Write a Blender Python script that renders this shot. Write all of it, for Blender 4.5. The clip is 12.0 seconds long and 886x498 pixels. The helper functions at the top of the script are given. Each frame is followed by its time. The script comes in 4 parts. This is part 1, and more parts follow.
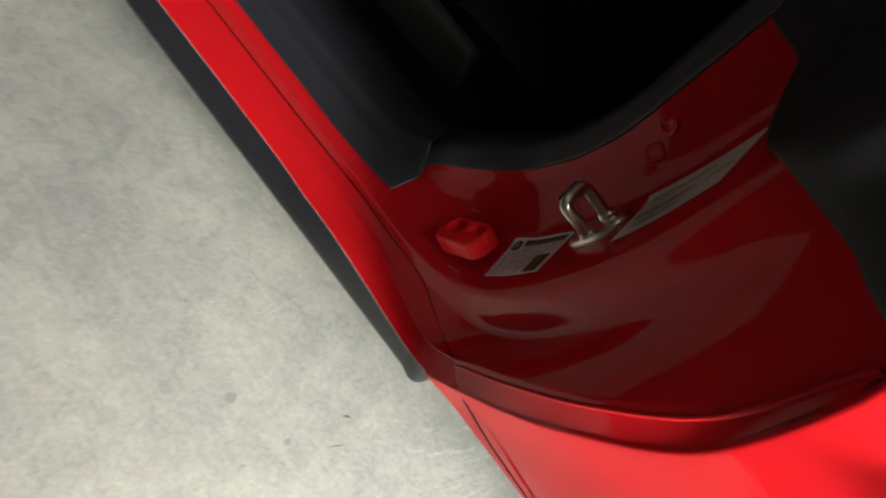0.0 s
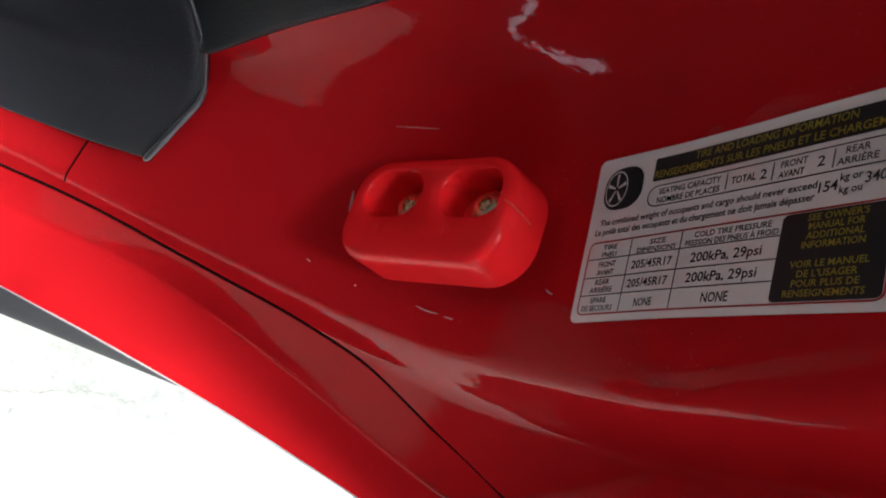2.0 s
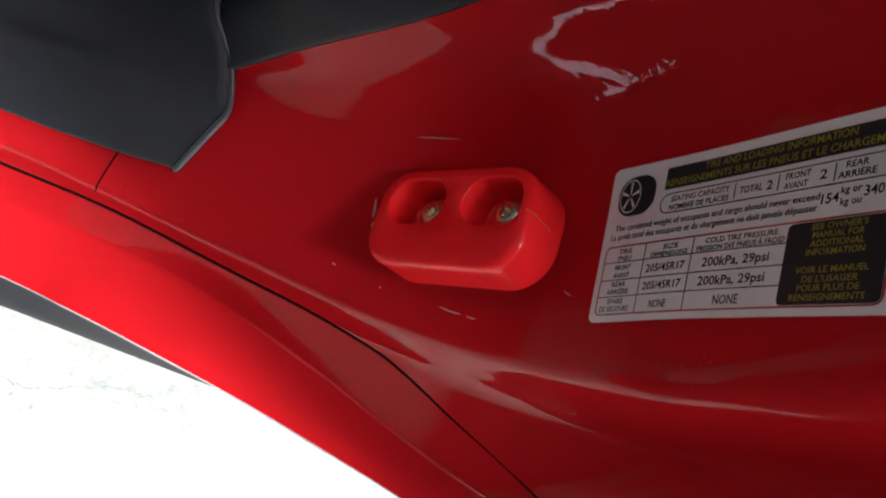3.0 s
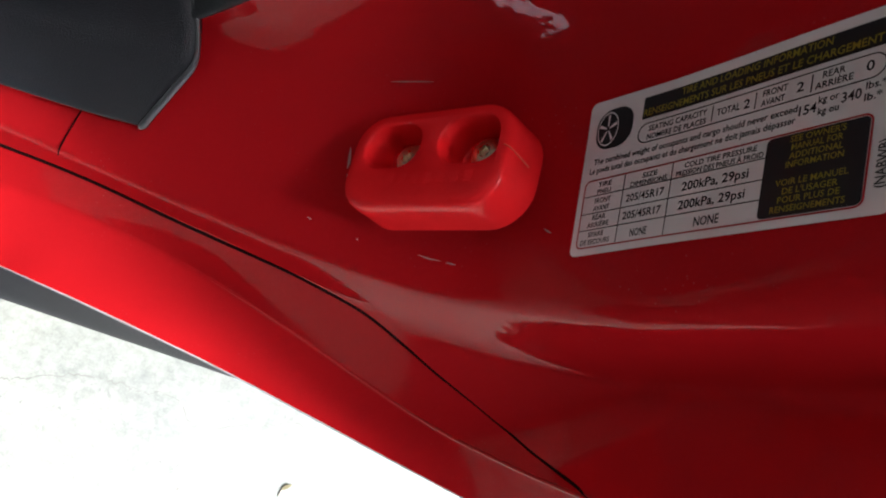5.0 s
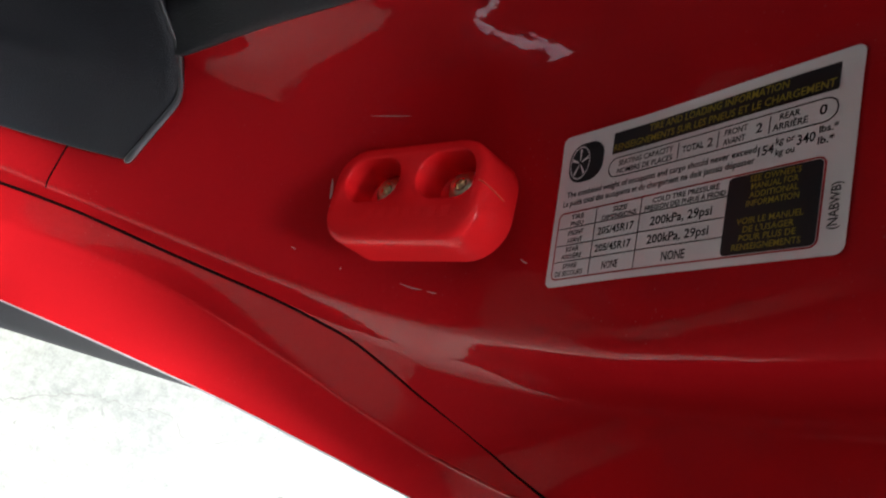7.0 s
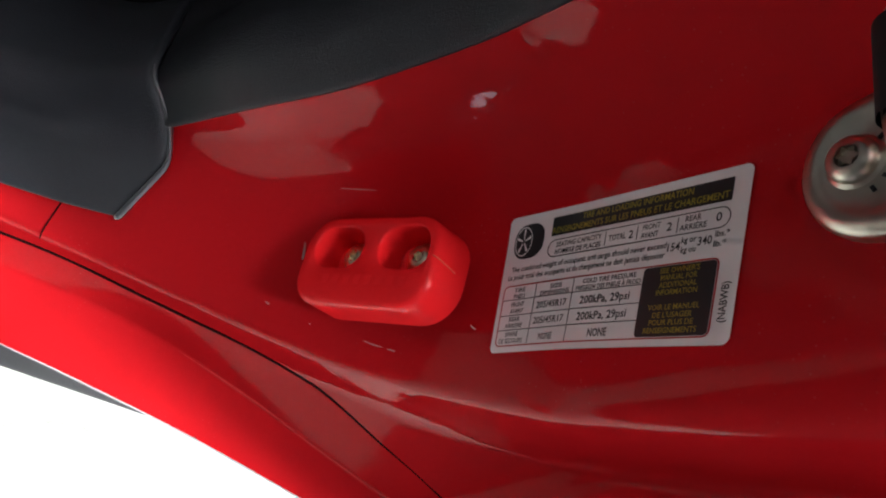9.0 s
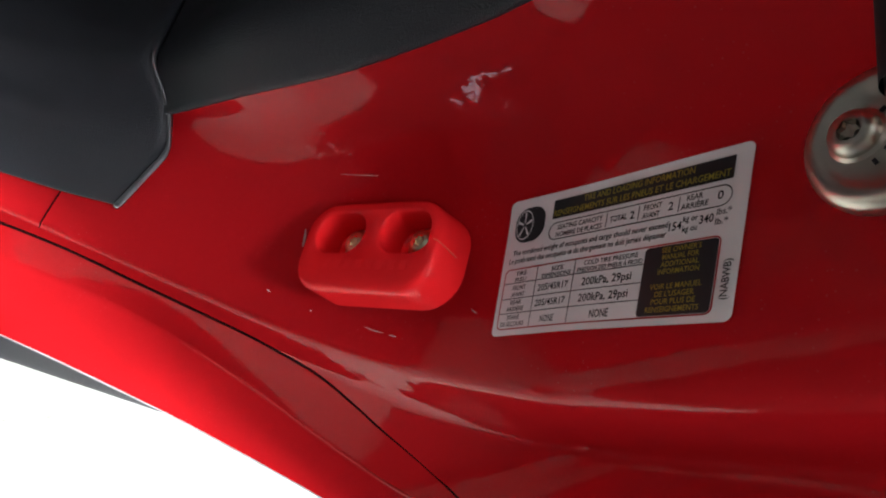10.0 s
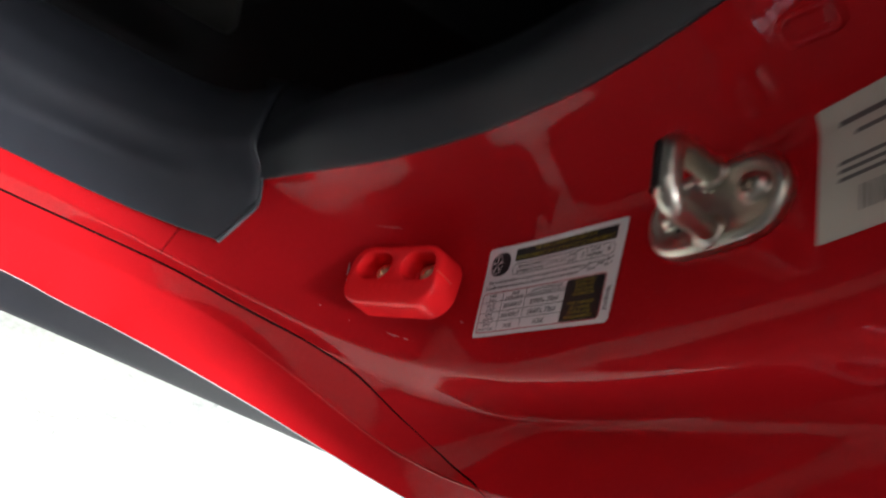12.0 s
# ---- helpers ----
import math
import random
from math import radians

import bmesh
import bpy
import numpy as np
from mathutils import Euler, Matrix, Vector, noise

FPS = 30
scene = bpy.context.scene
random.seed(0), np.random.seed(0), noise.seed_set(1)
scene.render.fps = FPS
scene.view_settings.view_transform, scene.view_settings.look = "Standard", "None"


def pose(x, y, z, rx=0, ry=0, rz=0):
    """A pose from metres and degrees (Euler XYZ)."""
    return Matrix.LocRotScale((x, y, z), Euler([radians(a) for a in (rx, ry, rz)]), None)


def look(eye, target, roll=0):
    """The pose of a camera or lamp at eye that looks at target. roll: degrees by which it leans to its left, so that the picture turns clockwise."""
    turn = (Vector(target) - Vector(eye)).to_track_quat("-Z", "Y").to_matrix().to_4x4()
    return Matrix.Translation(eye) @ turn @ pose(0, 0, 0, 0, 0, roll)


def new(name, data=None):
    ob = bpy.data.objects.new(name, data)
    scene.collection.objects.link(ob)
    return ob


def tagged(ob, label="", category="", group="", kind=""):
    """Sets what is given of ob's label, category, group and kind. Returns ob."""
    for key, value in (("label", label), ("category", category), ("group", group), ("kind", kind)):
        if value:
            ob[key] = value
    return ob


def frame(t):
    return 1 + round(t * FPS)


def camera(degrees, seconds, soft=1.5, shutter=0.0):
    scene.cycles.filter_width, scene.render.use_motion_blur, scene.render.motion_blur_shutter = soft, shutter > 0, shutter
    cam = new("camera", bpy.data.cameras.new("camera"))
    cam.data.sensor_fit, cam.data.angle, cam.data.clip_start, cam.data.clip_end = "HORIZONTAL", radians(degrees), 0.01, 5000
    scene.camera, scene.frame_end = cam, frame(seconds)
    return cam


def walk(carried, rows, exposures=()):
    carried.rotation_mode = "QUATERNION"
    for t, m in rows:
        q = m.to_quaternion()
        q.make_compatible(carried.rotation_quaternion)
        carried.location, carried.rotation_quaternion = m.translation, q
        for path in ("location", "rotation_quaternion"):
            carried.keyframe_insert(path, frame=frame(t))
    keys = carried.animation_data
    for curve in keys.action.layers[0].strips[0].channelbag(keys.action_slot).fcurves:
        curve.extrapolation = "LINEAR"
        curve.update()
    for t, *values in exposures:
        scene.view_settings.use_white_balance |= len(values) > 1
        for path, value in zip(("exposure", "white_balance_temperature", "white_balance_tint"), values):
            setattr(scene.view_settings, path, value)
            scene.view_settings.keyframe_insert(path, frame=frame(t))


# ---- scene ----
cam = camera(65.57, 12.0, 2.0, 0.3)
PATH = [
    (0, (0.09518, -0.34120, 1.15578), (-0.1751, 0.6072, -0.5842), 37.70),
    (0.2, (0.02655, -0.29739, 1.08587), (-0.0623, 0.6700, -0.6623), 45.27),
    (0.4, (-0.02980, -0.26216, 1.01683), (-0.0981, 0.6079, -0.7827), 43.70),
    (0.5, (-0.04953, -0.24405, 0.98374), (-0.0744, 0.6156, -0.8219), 45.36),
    (0.6, (-0.06407, -0.23430, 0.95470), (-0.0410, 0.6314, -0.8481), 47.46),
    (0.8, (-0.06705, -0.19396, 0.88864), (0.0822, 0.6612, -0.9132), 48.65),
    (1, (-0.06941, -0.14912, 0.82829), (0.1628, 0.7782, -0.9285), 45.97),
    (1.5, (-0.05307, -0.08741, 0.74772), (0.2588, 0.8192, -1.0075), 42.47),
    (2, (-0.03635, -0.07855, 0.73078), (0.3171, 0.8023, -1.0297), 44.95),
    (2.5, (-0.04421, -0.07631, 0.73658), (0.3222, 0.8012, -1.0229), 45.20),
    (3, (-0.05056, -0.08120, 0.74255), (0.3300, 0.7636, -1.0299), 45.98),
    (3.5, (-0.04113, -0.09456, 0.73416), (0.3588, 0.7341, -1.0416), 46.88),
    (3.7, (-0.04126, -0.09353, 0.73146), (0.3801, 0.7027, -1.0542), 47.17),
    (5.3, (-0.04620, -0.09816, 0.73321), (0.4199, 0.7548, -1.0147), 48.00),
    (5.5, (-0.04671, -0.10039, 0.73299), (0.4166, 0.7501, -1.0169), 47.78),
    (6, (-0.04725, -0.09866, 0.73401), (0.4194, 0.7428, -1.0193), 48.08),
    (6.5, (-0.04468, -0.09367, 0.73671), (0.4260, 0.7415, -1.0185), 48.25),
    (7, (-0.04522, -0.08804, 0.74402), (0.4268, 0.7691, -1.0002), 47.18),
    (7.5, (-0.04102, -0.08198, 0.75860), (0.4082, 0.7994, -0.9796), 46.60),
    (9.5, (-0.04734, -0.08492, 0.77779), (0.4299, 0.8503, -0.9245), 47.35),
    (10, (-0.04524, -0.08807, 0.77504), (0.4335, 0.8386, -0.9314), 47.21),
    (10.5, (-0.04375, -0.08554, 0.77519), (0.4347, 0.8351, -0.9347), 47.36),
    (11, (-0.05408, -0.09747, 0.79540), (0.4189, 0.8320, -0.9112), 47.41),
    (11.5, (-0.05918, -0.11594, 0.79963), (0.3702, 0.8505, -0.8979), 46.05),
    (11.8, (-0.04961, -0.12550, 0.82160), (0.3387, 0.8494, -0.8810), 44.35),
    (12, (-0.05966, -0.16224, 0.88694), (0.2943, 0.8936, -0.7743), 42.72),
]
EXPOSURES = [(0.0, -0.15, 6500, 10), (0.4, 0.14, 6500, 10), (0.7, 0.18, 6500, 10), (1.2, 0.65, 6200, 10), (1.7, 1.13, 5900, 10), (3.5, 1.06, 5900, 10), (5.5, 0.95, 5900, 10), (6.7, 0.95, 5900, 10), (7.5, 1.07, 5900, 10), (9.3, 1.38, 5900, 10), (10.5, 1.38, 5900, 10), (11.7, 1.22, 5900, 10), (12.0, 1.27, 5900, 10)]
walk(cam, [(t, look(eye, target, roll)) for t, eye, target, roll in PATH], EXPOSURES)

# ---- light ----
world = bpy.data.worlds.new("sky")
scene.world = world
world.use_nodes = True
sky = world.node_tree.nodes.new("ShaderNodeTexSky")
sky.sky_type = "NISHITA"
sky.sun_disc = False
sky.sun_elevation, sky.sun_rotation = radians(40), radians(160)
world.node_tree.links.new(sky.outputs[0], world.node_tree.nodes["Background"].inputs[0])
world.node_tree.nodes["Background"].inputs[1].default_value = 0.12

ROOM = (-3.4, 3.6, -0.70, 3.6, 2.6)  # x0, x1, y0, y1, height of the garage
SIDE_OPENING = (1.5, 2.6, 0.95, 2.10)       # unseen opening added in the near wall for light: x0, x1, z0, z1
GLINT_SLOT = (-0.05, 0.60, 0.305, 0.37)      # added slot in the near wall, lit for paint glints: x0, x1, z0, z1
REAR_OPENING = (-0.6, 3.2, 2.2)             # unseen opening added behind the car for daylight: y0, y1, height


def area(name, m, sx, sy, watts, colour):
    lamp = bpy.data.lights.new(name, "AREA")
    lamp.shape, lamp.size, lamp.size_y, lamp.energy, lamp.color = "RECTANGLE", sx, sy, watts, colour
    ob = new(name, lamp)
    ob.matrix_world = m
    return ob


area("added_rear_light", look((ROOM[1] - 0.03, (REAR_OPENING[0] + REAR_OPENING[1]) / 2, 1.1), (0, 0.6, 1.0)), REAR_OPENING[1] - REAR_OPENING[0] - 0.2, 2.0, 90, (1.0, 0.98, 0.93))
area("added_side_light", look(((SIDE_OPENING[0] + SIDE_OPENING[1]) / 2, ROOM[2] - 0.03, (SIDE_OPENING[2] + SIDE_OPENING[3]) / 2), (-0.2, 0.0, 0.4)), 0.95, 1.1, 400, (1.0, 0.98, 0.94))
area("glint_slot_light", look(((GLINT_SLOT[0] + GLINT_SLOT[1]) / 2, ROOM[2] - 0.08, (GLINT_SLOT[2] + GLINT_SLOT[3]) / 2), (0.25, 0.1, 0.50)), GLINT_SLOT[1] - GLINT_SLOT[0] - 0.02, GLINT_SLOT[3] - GLINT_SLOT[2] - 0.02, 0.24, (0.90, 0.93, 1.0))
# unseen overhead light, added for the floor and the rocker
area("added_ceiling_light", look((1.12, -0.45, 2.50), (0.9, -0.30, 0.0)), 3.2, 0.44, 138, (1.0, 0.98, 0.93))


# ---- materials ----
def material(name, colour, rough=0.5, metal=0.0, coat=0.0, noise_scale=40.0, vary=0.12, bump=0.0, bump_scale=300.0, coat_rough=0.03, spec=0.5):
    m = bpy.data.materials.new(name)
    m.use_nodes = True
    n, l = m.node_tree.nodes, m.node_tree.links
    b = n["Principled BSDF"]
    b.inputs["Roughness"].default_value, b.inputs["Metallic"].default_value = rough, metal
    b.inputs["Coat Weight"].default_value, b.inputs["Coat Roughness"].default_value = coat, coat_rough
    b.inputs["Coat IOR"].default_value, b.inputs["Specular IOR Level"].default_value = 1.45, spec
    co = n.new("ShaderNodeTexCoord")
    tex = n.new("ShaderNodeTexNoise")
    tex.inputs["Scale"].default_value, tex.inputs["Detail"].default_value = noise_scale, 6
    l.new(co.outputs["Object"], tex.inputs["Vector"])
    ramp = n.new("ShaderNodeMix")
    ramp.data_type = "RGBA"
    ramp.inputs[6].default_value = (*[c * (1 - vary) for c in colour], 1)
    ramp.inputs[7].default_value = (*[min(1, c * (1 + vary)) for c in colour], 1)
    l.new(tex.outputs["Fac"], ramp.inputs[0])
    l.new(ramp.outputs[2], b.inputs["Base Color"])
    if bump:
        fine = n.new("ShaderNodeTexNoise")
        fine.inputs["Scale"].default_value, fine.inputs["Detail"].default_value = bump_scale, 4
        l.new(co.outputs["Object"], fine.inputs["Vector"])
        bp = n.new("ShaderNodeBump")
        bp.inputs["Strength"].default_value, bp.inputs["Distance"].default_value = bump, 0.001
        l.new(fine.outputs["Fac"], bp.inputs["Height"])
        l.new(bp.outputs["Normal"], b.inputs["Normal"])
    return m


RED_PAINT = material("red_car_paint", (0.48, 0.0085, 0.0120), 0.42, 0.0, 0.38, 25, 0.05, 0.0, 220, 0.015, 0.0)


def add_dust(m, amount, dull_from=0.01, dull_to=0.05):
    """Fine pale dust specks over the paint, and smears that dull its clear coat here and there."""
    n, l = m.node_tree.nodes, m.node_tree.links
    bsdf = n["Principled BSDF"]
    old = bsdf.inputs["Base Color"].links[0].from_socket
    co = n.new("ShaderNodeTexCoord")
    speck, patch, smear = n.new("ShaderNodeTexVoronoi"), n.new("ShaderNodeTexNoise"), n.new("ShaderNodeTexNoise")
    speck.inputs["Scale"].default_value = 330
    patch.inputs["Scale"].default_value, patch.inputs["Detail"].default_value = 22, 5
    smear.inputs["Scale"].default_value, smear.inputs["Detail"].default_value = 14, 6
    for t in (speck, patch, smear):
        l.new(co.outputs["Object"], t.inputs["Vector"])
    near = n.new("ShaderNodeMapRange")
    near.inputs["From Min"].default_value, near.inputs["From Max"].default_value = 0.16, 0.05
    l.new(speck.outputs["Distance"], near.inputs["Value"])
    where = n.new("ShaderNodeMapRange")
    where.inputs["From Min"].default_value, where.inputs["From Max"].default_value = 0.52, 0.70
    where.inputs["To Max"].default_value = amount
    l.new(patch.outputs["Fac"], where.inputs["Value"])
    both = n.new("ShaderNodeMath")
    both.operation = "MULTIPLY"
    l.new(near.outputs[0], both.inputs[0])
    l.new(where.outputs[0], both.inputs[1])
    mixed = n.new("ShaderNodeMix")
    mixed.data_type = "RGBA"
    mixed.inputs[7].default_value = (0.45, 0.26, 0.25, 1)
    l.new(both.outputs[0], mixed.inputs[0])
    l.new(old, mixed.inputs[6])
    l.new(mixed.outputs[2], bsdf.inputs["Base Color"])
    dull = n.new("ShaderNodeMapRange")
    dull.inputs["From Min"].default_value, dull.inputs["From Max"].default_value = 0.40, 0.72
    dull.inputs["To Min"].default_value, dull.inputs["To Max"].default_value = dull_from, dull_to
    l.new(smear.outputs["Fac"], dull.inputs["Value"])
    l.new(dull.outputs[0], bsdf.inputs["Coat Roughness"])
    peel, wave = n.new("ShaderNodeTexNoise"), n.new("ShaderNodeBump")  # the slight waviness of sprayed clear coat
    peel.inputs["Scale"].default_value, peel.inputs["Detail"].default_value = 48, 4
    wave.inputs["Strength"].default_value, wave.inputs["Distance"].default_value = 0.30, 0.001
    l.new(co.outputs["Object"], peel.inputs["Vector"])
    l.new(peel.outputs["Fac"], wave.inputs["Height"])
    l.new(wave.outputs["Normal"], bsdf.inputs["Coat Normal"])


add_dust(RED_PAINT, 0.18)
# same red, clear coat cut to mute the floor's reflection on the rocker
SILL_PAINT = material("low_gloss_red_sill_paint", (0.48, 0.0085, 0.0120), 0.42, 0.0, 0.20, 25, 0.05, 0.0, 220, 0.015, 0.0)
# paler red draws the thin highlight along the rocker's crease
CREASE_GLINT = material("paler_red_crease_glint", (0.56, 0.035, 0.035), 0.30, 0.0, 0.9, 60, 0.15, 0.0, 220, 0.12, 0.0)
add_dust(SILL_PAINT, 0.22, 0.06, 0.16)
RED_RUBBER = material("red_moulded_polyurethane", (0.92, 0.017, 0.021), 0.40, 0, 0.5, 90, 0.06, 0.15, 900, 0.20, 0.0)
BLACK_PLASTIC = material("black_grained_plastic", (0.0176, 0.0186, 0.0235), 0.42, 0, 0, 60, 0.25, 0.5, 1600, 0.03, 0.45)
# paler than the trim: its edge highlight is partly put into the colour
WORN_EDGE_SHINE = material("rubbed_plastic_edge_shine", (0.07, 0.072, 0.078), 0.25, 0, 0.9, 60, 0.25, 0.1, 900, 0.03, 1.0)
BLACK_RUBBER = material("black_rubber", (0.0125, 0.0120, 0.0125), 0.6, 0, 0, 80, 0.3, 0.15, 700, 0.03, 0.2)
BLACK_CLOTH = material("black_cloth", (0.010, 0.010, 0.011), 0.9, 0, 0, 120, 0.3, 0.5, 900)
SKIRT_PLASTIC = material("dark_grey_skirt_plastic", (0.0155, 0.0155, 0.0190), 0.55, 0, 0, 50, 0.2, 0.25, 900, 0.03, 0.2)
STEEL = material("zinc_plated_steel", (0.58, 0.54, 0.46), 0.32, 1.0, 0, 60, 0.15, 0.10, 300)
BOLT_ZINC = material("yellow_zinc_plated_bolt", (0.80, 0.72, 0.52), 0.30, 1.0, 0, 60, 0.15, 0.10, 300)
LABEL_WHITE = material("white_label_vinyl", (0.84, 0.81, 0.81), 0.4, 0, 0, 60, 0.05)
LABEL_BEIGE = material("greyish_beige_label_paper", (0.56, 0.52, 0.44), 0.45, 0, 0, 60, 0.06)
LABEL_BLACK = material("black_print", (0.012, 0.010, 0.012), 0.4, 0, 0, 60, 0.1)
LABEL_GREY = material("faded_dark_print", (0.13, 0.115, 0.11), 0.45, 0, 0, 60, 0.1)
LABEL_RED = material("red_print", (0.42, 0.01, 0.015), 0.4, 0, 0, 60, 0.1)
LABEL_YELLOW = material("yellow_print", (0.30, 0.25, 0.02), 0.4, 0, 0, 60, 0.1)
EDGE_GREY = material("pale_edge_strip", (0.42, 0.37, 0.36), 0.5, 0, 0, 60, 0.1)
DARK_GAP = material("black_seam_sealer", (0.020, 0.005, 0.005), 0.9, 0, 0, 60, 0.1, 0, 300, 0.03, 0.0)
CEILING_WHITE = material("white_painted_ceiling", (0.5, 0.49, 0.48), 0.8, 0, 0, 3, 0.06, 0.2, 60)
UNSEEN_DARK = material("dark_unseen_surface", (0.030, 0.029, 0.028), 0.85, 0, 0, 3, 0.2, 0.2, 60)


def concrete():
    """Pale trowelled concrete: cloudy grey patches, fine pores, and faint trowel strokes."""
    m = bpy.data.materials.new("worn_concrete")
    m.use_nodes = True
    n, l = m.node_tree.nodes, m.node_tree.links
    b = n["Principled BSDF"]
    b.inputs["Roughness"].default_value = 0.62
    b.inputs["Specular IOR Level"].default_value = 0.35
    co = n.new("ShaderNodeTexCoord")

    def cloud(scale, detail, rough, stretch=None, warp=0.0):
        t = n.new("ShaderNodeTexNoise")
        t.inputs["Scale"].default_value, t.inputs["Detail"].default_value = scale, detail
        t.inputs["Roughness"].default_value, t.inputs["Distortion"].default_value = rough, warp
        if stretch:
            mp = n.new("ShaderNodeMapping")
            mp.inputs["Scale"].default_value, mp.inputs["Rotation"].default_value = stretch[0], stretch[1]
            l.new(co.outputs["Object"], mp.inputs["Vector"])
            l.new(mp.outputs["Vector"], t.inputs["Vector"])
        else:
            l.new(co.outputs["Object"], t.inputs["Vector"])
        return t

    def ramp(src, lo, hi, a, b_):
        r = n.new("ShaderNodeValToRGB")
        r.color_ramp.elements[0].position, r.color_ramp.elements[0].color = lo, a
        r.color_ramp.elements[1].position, r.color_ramp.elements[1].color = hi, b_
        l.new(src, r.inputs["Fac"])
        return r

    def mix(kind, fac, a, b_):
        x = n.new("ShaderNodeMix")
        x.data_type, x.blend_type = "RGBA", kind
        x.inputs[0].default_value = fac
        l.new(a, x.inputs[6])
        l.new(b_, x.inputs[7])
        return x.outputs[2]

    big = ramp(cloud(2.6, 12, 0.62, None, 1.1).outputs["Fac"], 0.36, 0.62, (0.238, 0.242, 0.223, 1), (0.310, 0.313, 0.275, 1))
    mid = ramp(cloud(19, 12, 0.78, None, 0.9).outputs["Fac"], 0.33, 0.60, (0.81, 0.81, 0.825, 1), (1.06, 1.06, 1.05, 1))
    fine = ramp(cloud(110, 8, 0.85).outputs["Fac"], 0.36, 0.60, (0.80, 0.80, 0.81, 1), (1.08, 1.08, 1.07, 1))
    stroke = ramp(cloud(7, 8, 0.75, ((1, 9, 1), (0, 0, 0.9))).outputs["Fac"], 0.40, 0.70, (0.96, 0.96, 0.96, 1), (1.06, 1.06, 1.05, 1))
    speck = ramp(cloud(85, 4, 0.7, None, 1.2).outputs["Fac"], 0.31, 0.37, (0.66, 0.66, 0.67, 1), (1, 1, 1, 1))
    vein = n.new("ShaderNodeTexVoronoi")
    vein.feature = "DISTANCE_TO_EDGE"
    vein.inputs["Scale"].default_value = 7.0
    wob = cloud(18, 5, 0.7)
    add = n.new("ShaderNodeMix")
    add.data_type, add.blend_type = "RGBA", "LINEAR_LIGHT"
    add.inputs[0].default_value = 0.12
    l.new(co.outputs["Object"], add.inputs[6])
    l.new(wob.outputs["Color"], add.inputs[7])
    l.new(add.outputs[2], vein.inputs["Vector"])
    dark = ramp(vein.outputs["Distance"], 0.0, 0.05, (0.86, 0.86, 0.85, 1), (1, 1, 1, 1))
    c = mix("MULTIPLY", 1.0, big.outputs["Color"], mid.outputs["Color"])
    c = mix("MULTIPLY", 1.0, c, fine.outputs["Color"])
    c = mix("MULTIPLY", 1.0, c, stroke.outputs["Color"])
    c = mix("MULTIPLY", 0.9, c, speck.outputs["Color"])
    c = mix("MULTIPLY", 0.7, c, dark.outputs["Color"])
    l.new(c, b.inputs["Base Color"])
    bp = n.new("ShaderNodeBump")
    bp.inputs["Strength"].default_value, bp.inputs["Distance"].default_value = 0.45, 0.0016
    l.new(cloud(70, 8, 0.7, ((1, 1.5, 1), (0, 0, 0.75))).outputs["Fac"], bp.inputs["Height"])
    l.new(bp.outputs["Normal"], b.inputs["Normal"])
    return m


CONCRETE = concrete()


# ---- shape helpers ----
def link_mesh(name, bm, mat, parent=None, label="", smooth=True):
    me = bpy.data.meshes.new(name)
    bm.to_mesh(me)
    bm.free()
    if smooth:
        for p in me.polygons:
            p.use_smooth = True
    me.materials.append(mat)
    ob = new(name, me)
    if parent:
        ob.parent = parent
    if label:
        tagged(ob, label)
    return ob


def part(name, bm, mat, parent, label="", smooth=True):
    return link_mesh(name, bm, mat, parent, label, smooth)


def thing(name, label, category, group="", kind=""):
    return tagged(new(name), label, category, group, kind)


def spline(points, sub):
    """A Catmull-Rom curve through the points, sub steps a span."""
    p = [Vector(q) for q in points]
    p = [p[0] * 2 - p[1]] + p + [p[-1] * 2 - p[-2]]
    out = []
    for i in range(1, len(p) - 2):
        a, b, c, d = p[i - 1:i + 3]
        for k in range(sub):
            t = k / sub
            out.append(0.5 * (2 * b + (c - a) * t + (2 * a - 5 * b + 4 * c - d) * t * t + (3 * b - a - 3 * c + d) * t ** 3))
    return out + [p[-2]]


def rounded(keys, radii, arc=6, flat=3):
    """A polyline through keys, its inner corners rounded by radii, always with the same number of points."""
    out = []
    n = len(keys)
    ends = []
    for i in range(n):
        if 0 < i < n - 1 and radii[i] > 0:
            a, b = keys[i - 1] - keys[i], keys[i + 1] - keys[i]
            r = min(radii[i], 0.48 * a.length, 0.48 * b.length)
            ends.append((keys[i] + a.normalized() * r, keys[i] + b.normalized() * r))
        else:
            ends.append((keys[i], keys[i]))
    for i in range(n):
        s, e = ends[i]
        if 0 < i < n - 1 and radii[i] > 0:
            for k in range(arc + 1):
                t = k / arc
                out.append(s * (1 - t) ** 2 + keys[i] * (2 * t * (1 - t)) + e * t * t)
        else:
            out.append(s)
        if i < n - 1:
            t0 = ends[i + 1][0]
            for k in range(1, flat):
                out.append(e.lerp(t0, k / flat))
    return out


def grid_mesh(rows, bm=None):
    bm = bm or bmesh.new()
    vs = [[bm.verts.new(p) for p in row] for row in rows]
    for a, b in zip(vs, vs[1:]):
        for i in range(len(a) - 1):
            q = (a[i], a[i + 1], b[i + 1], b[i])
            if (a[i].co - a[i + 1].co).length + (b[i].co - b[i + 1].co).length > 1e-6:
                bm.faces.new(q)
    return bm


def loft(stations, radii, sub=8, arc=6, flat=3, bm=None):
    """A sheet through stations; each station is a row of key points across the sheet."""
    curves = [spline([s[k] for s in stations], sub) for k in range(len(stations[0]))]
    return grid_mesh([rounded([c[i] for c in curves], radii, arc, flat) for i in range(len(curves[0]))], bm)


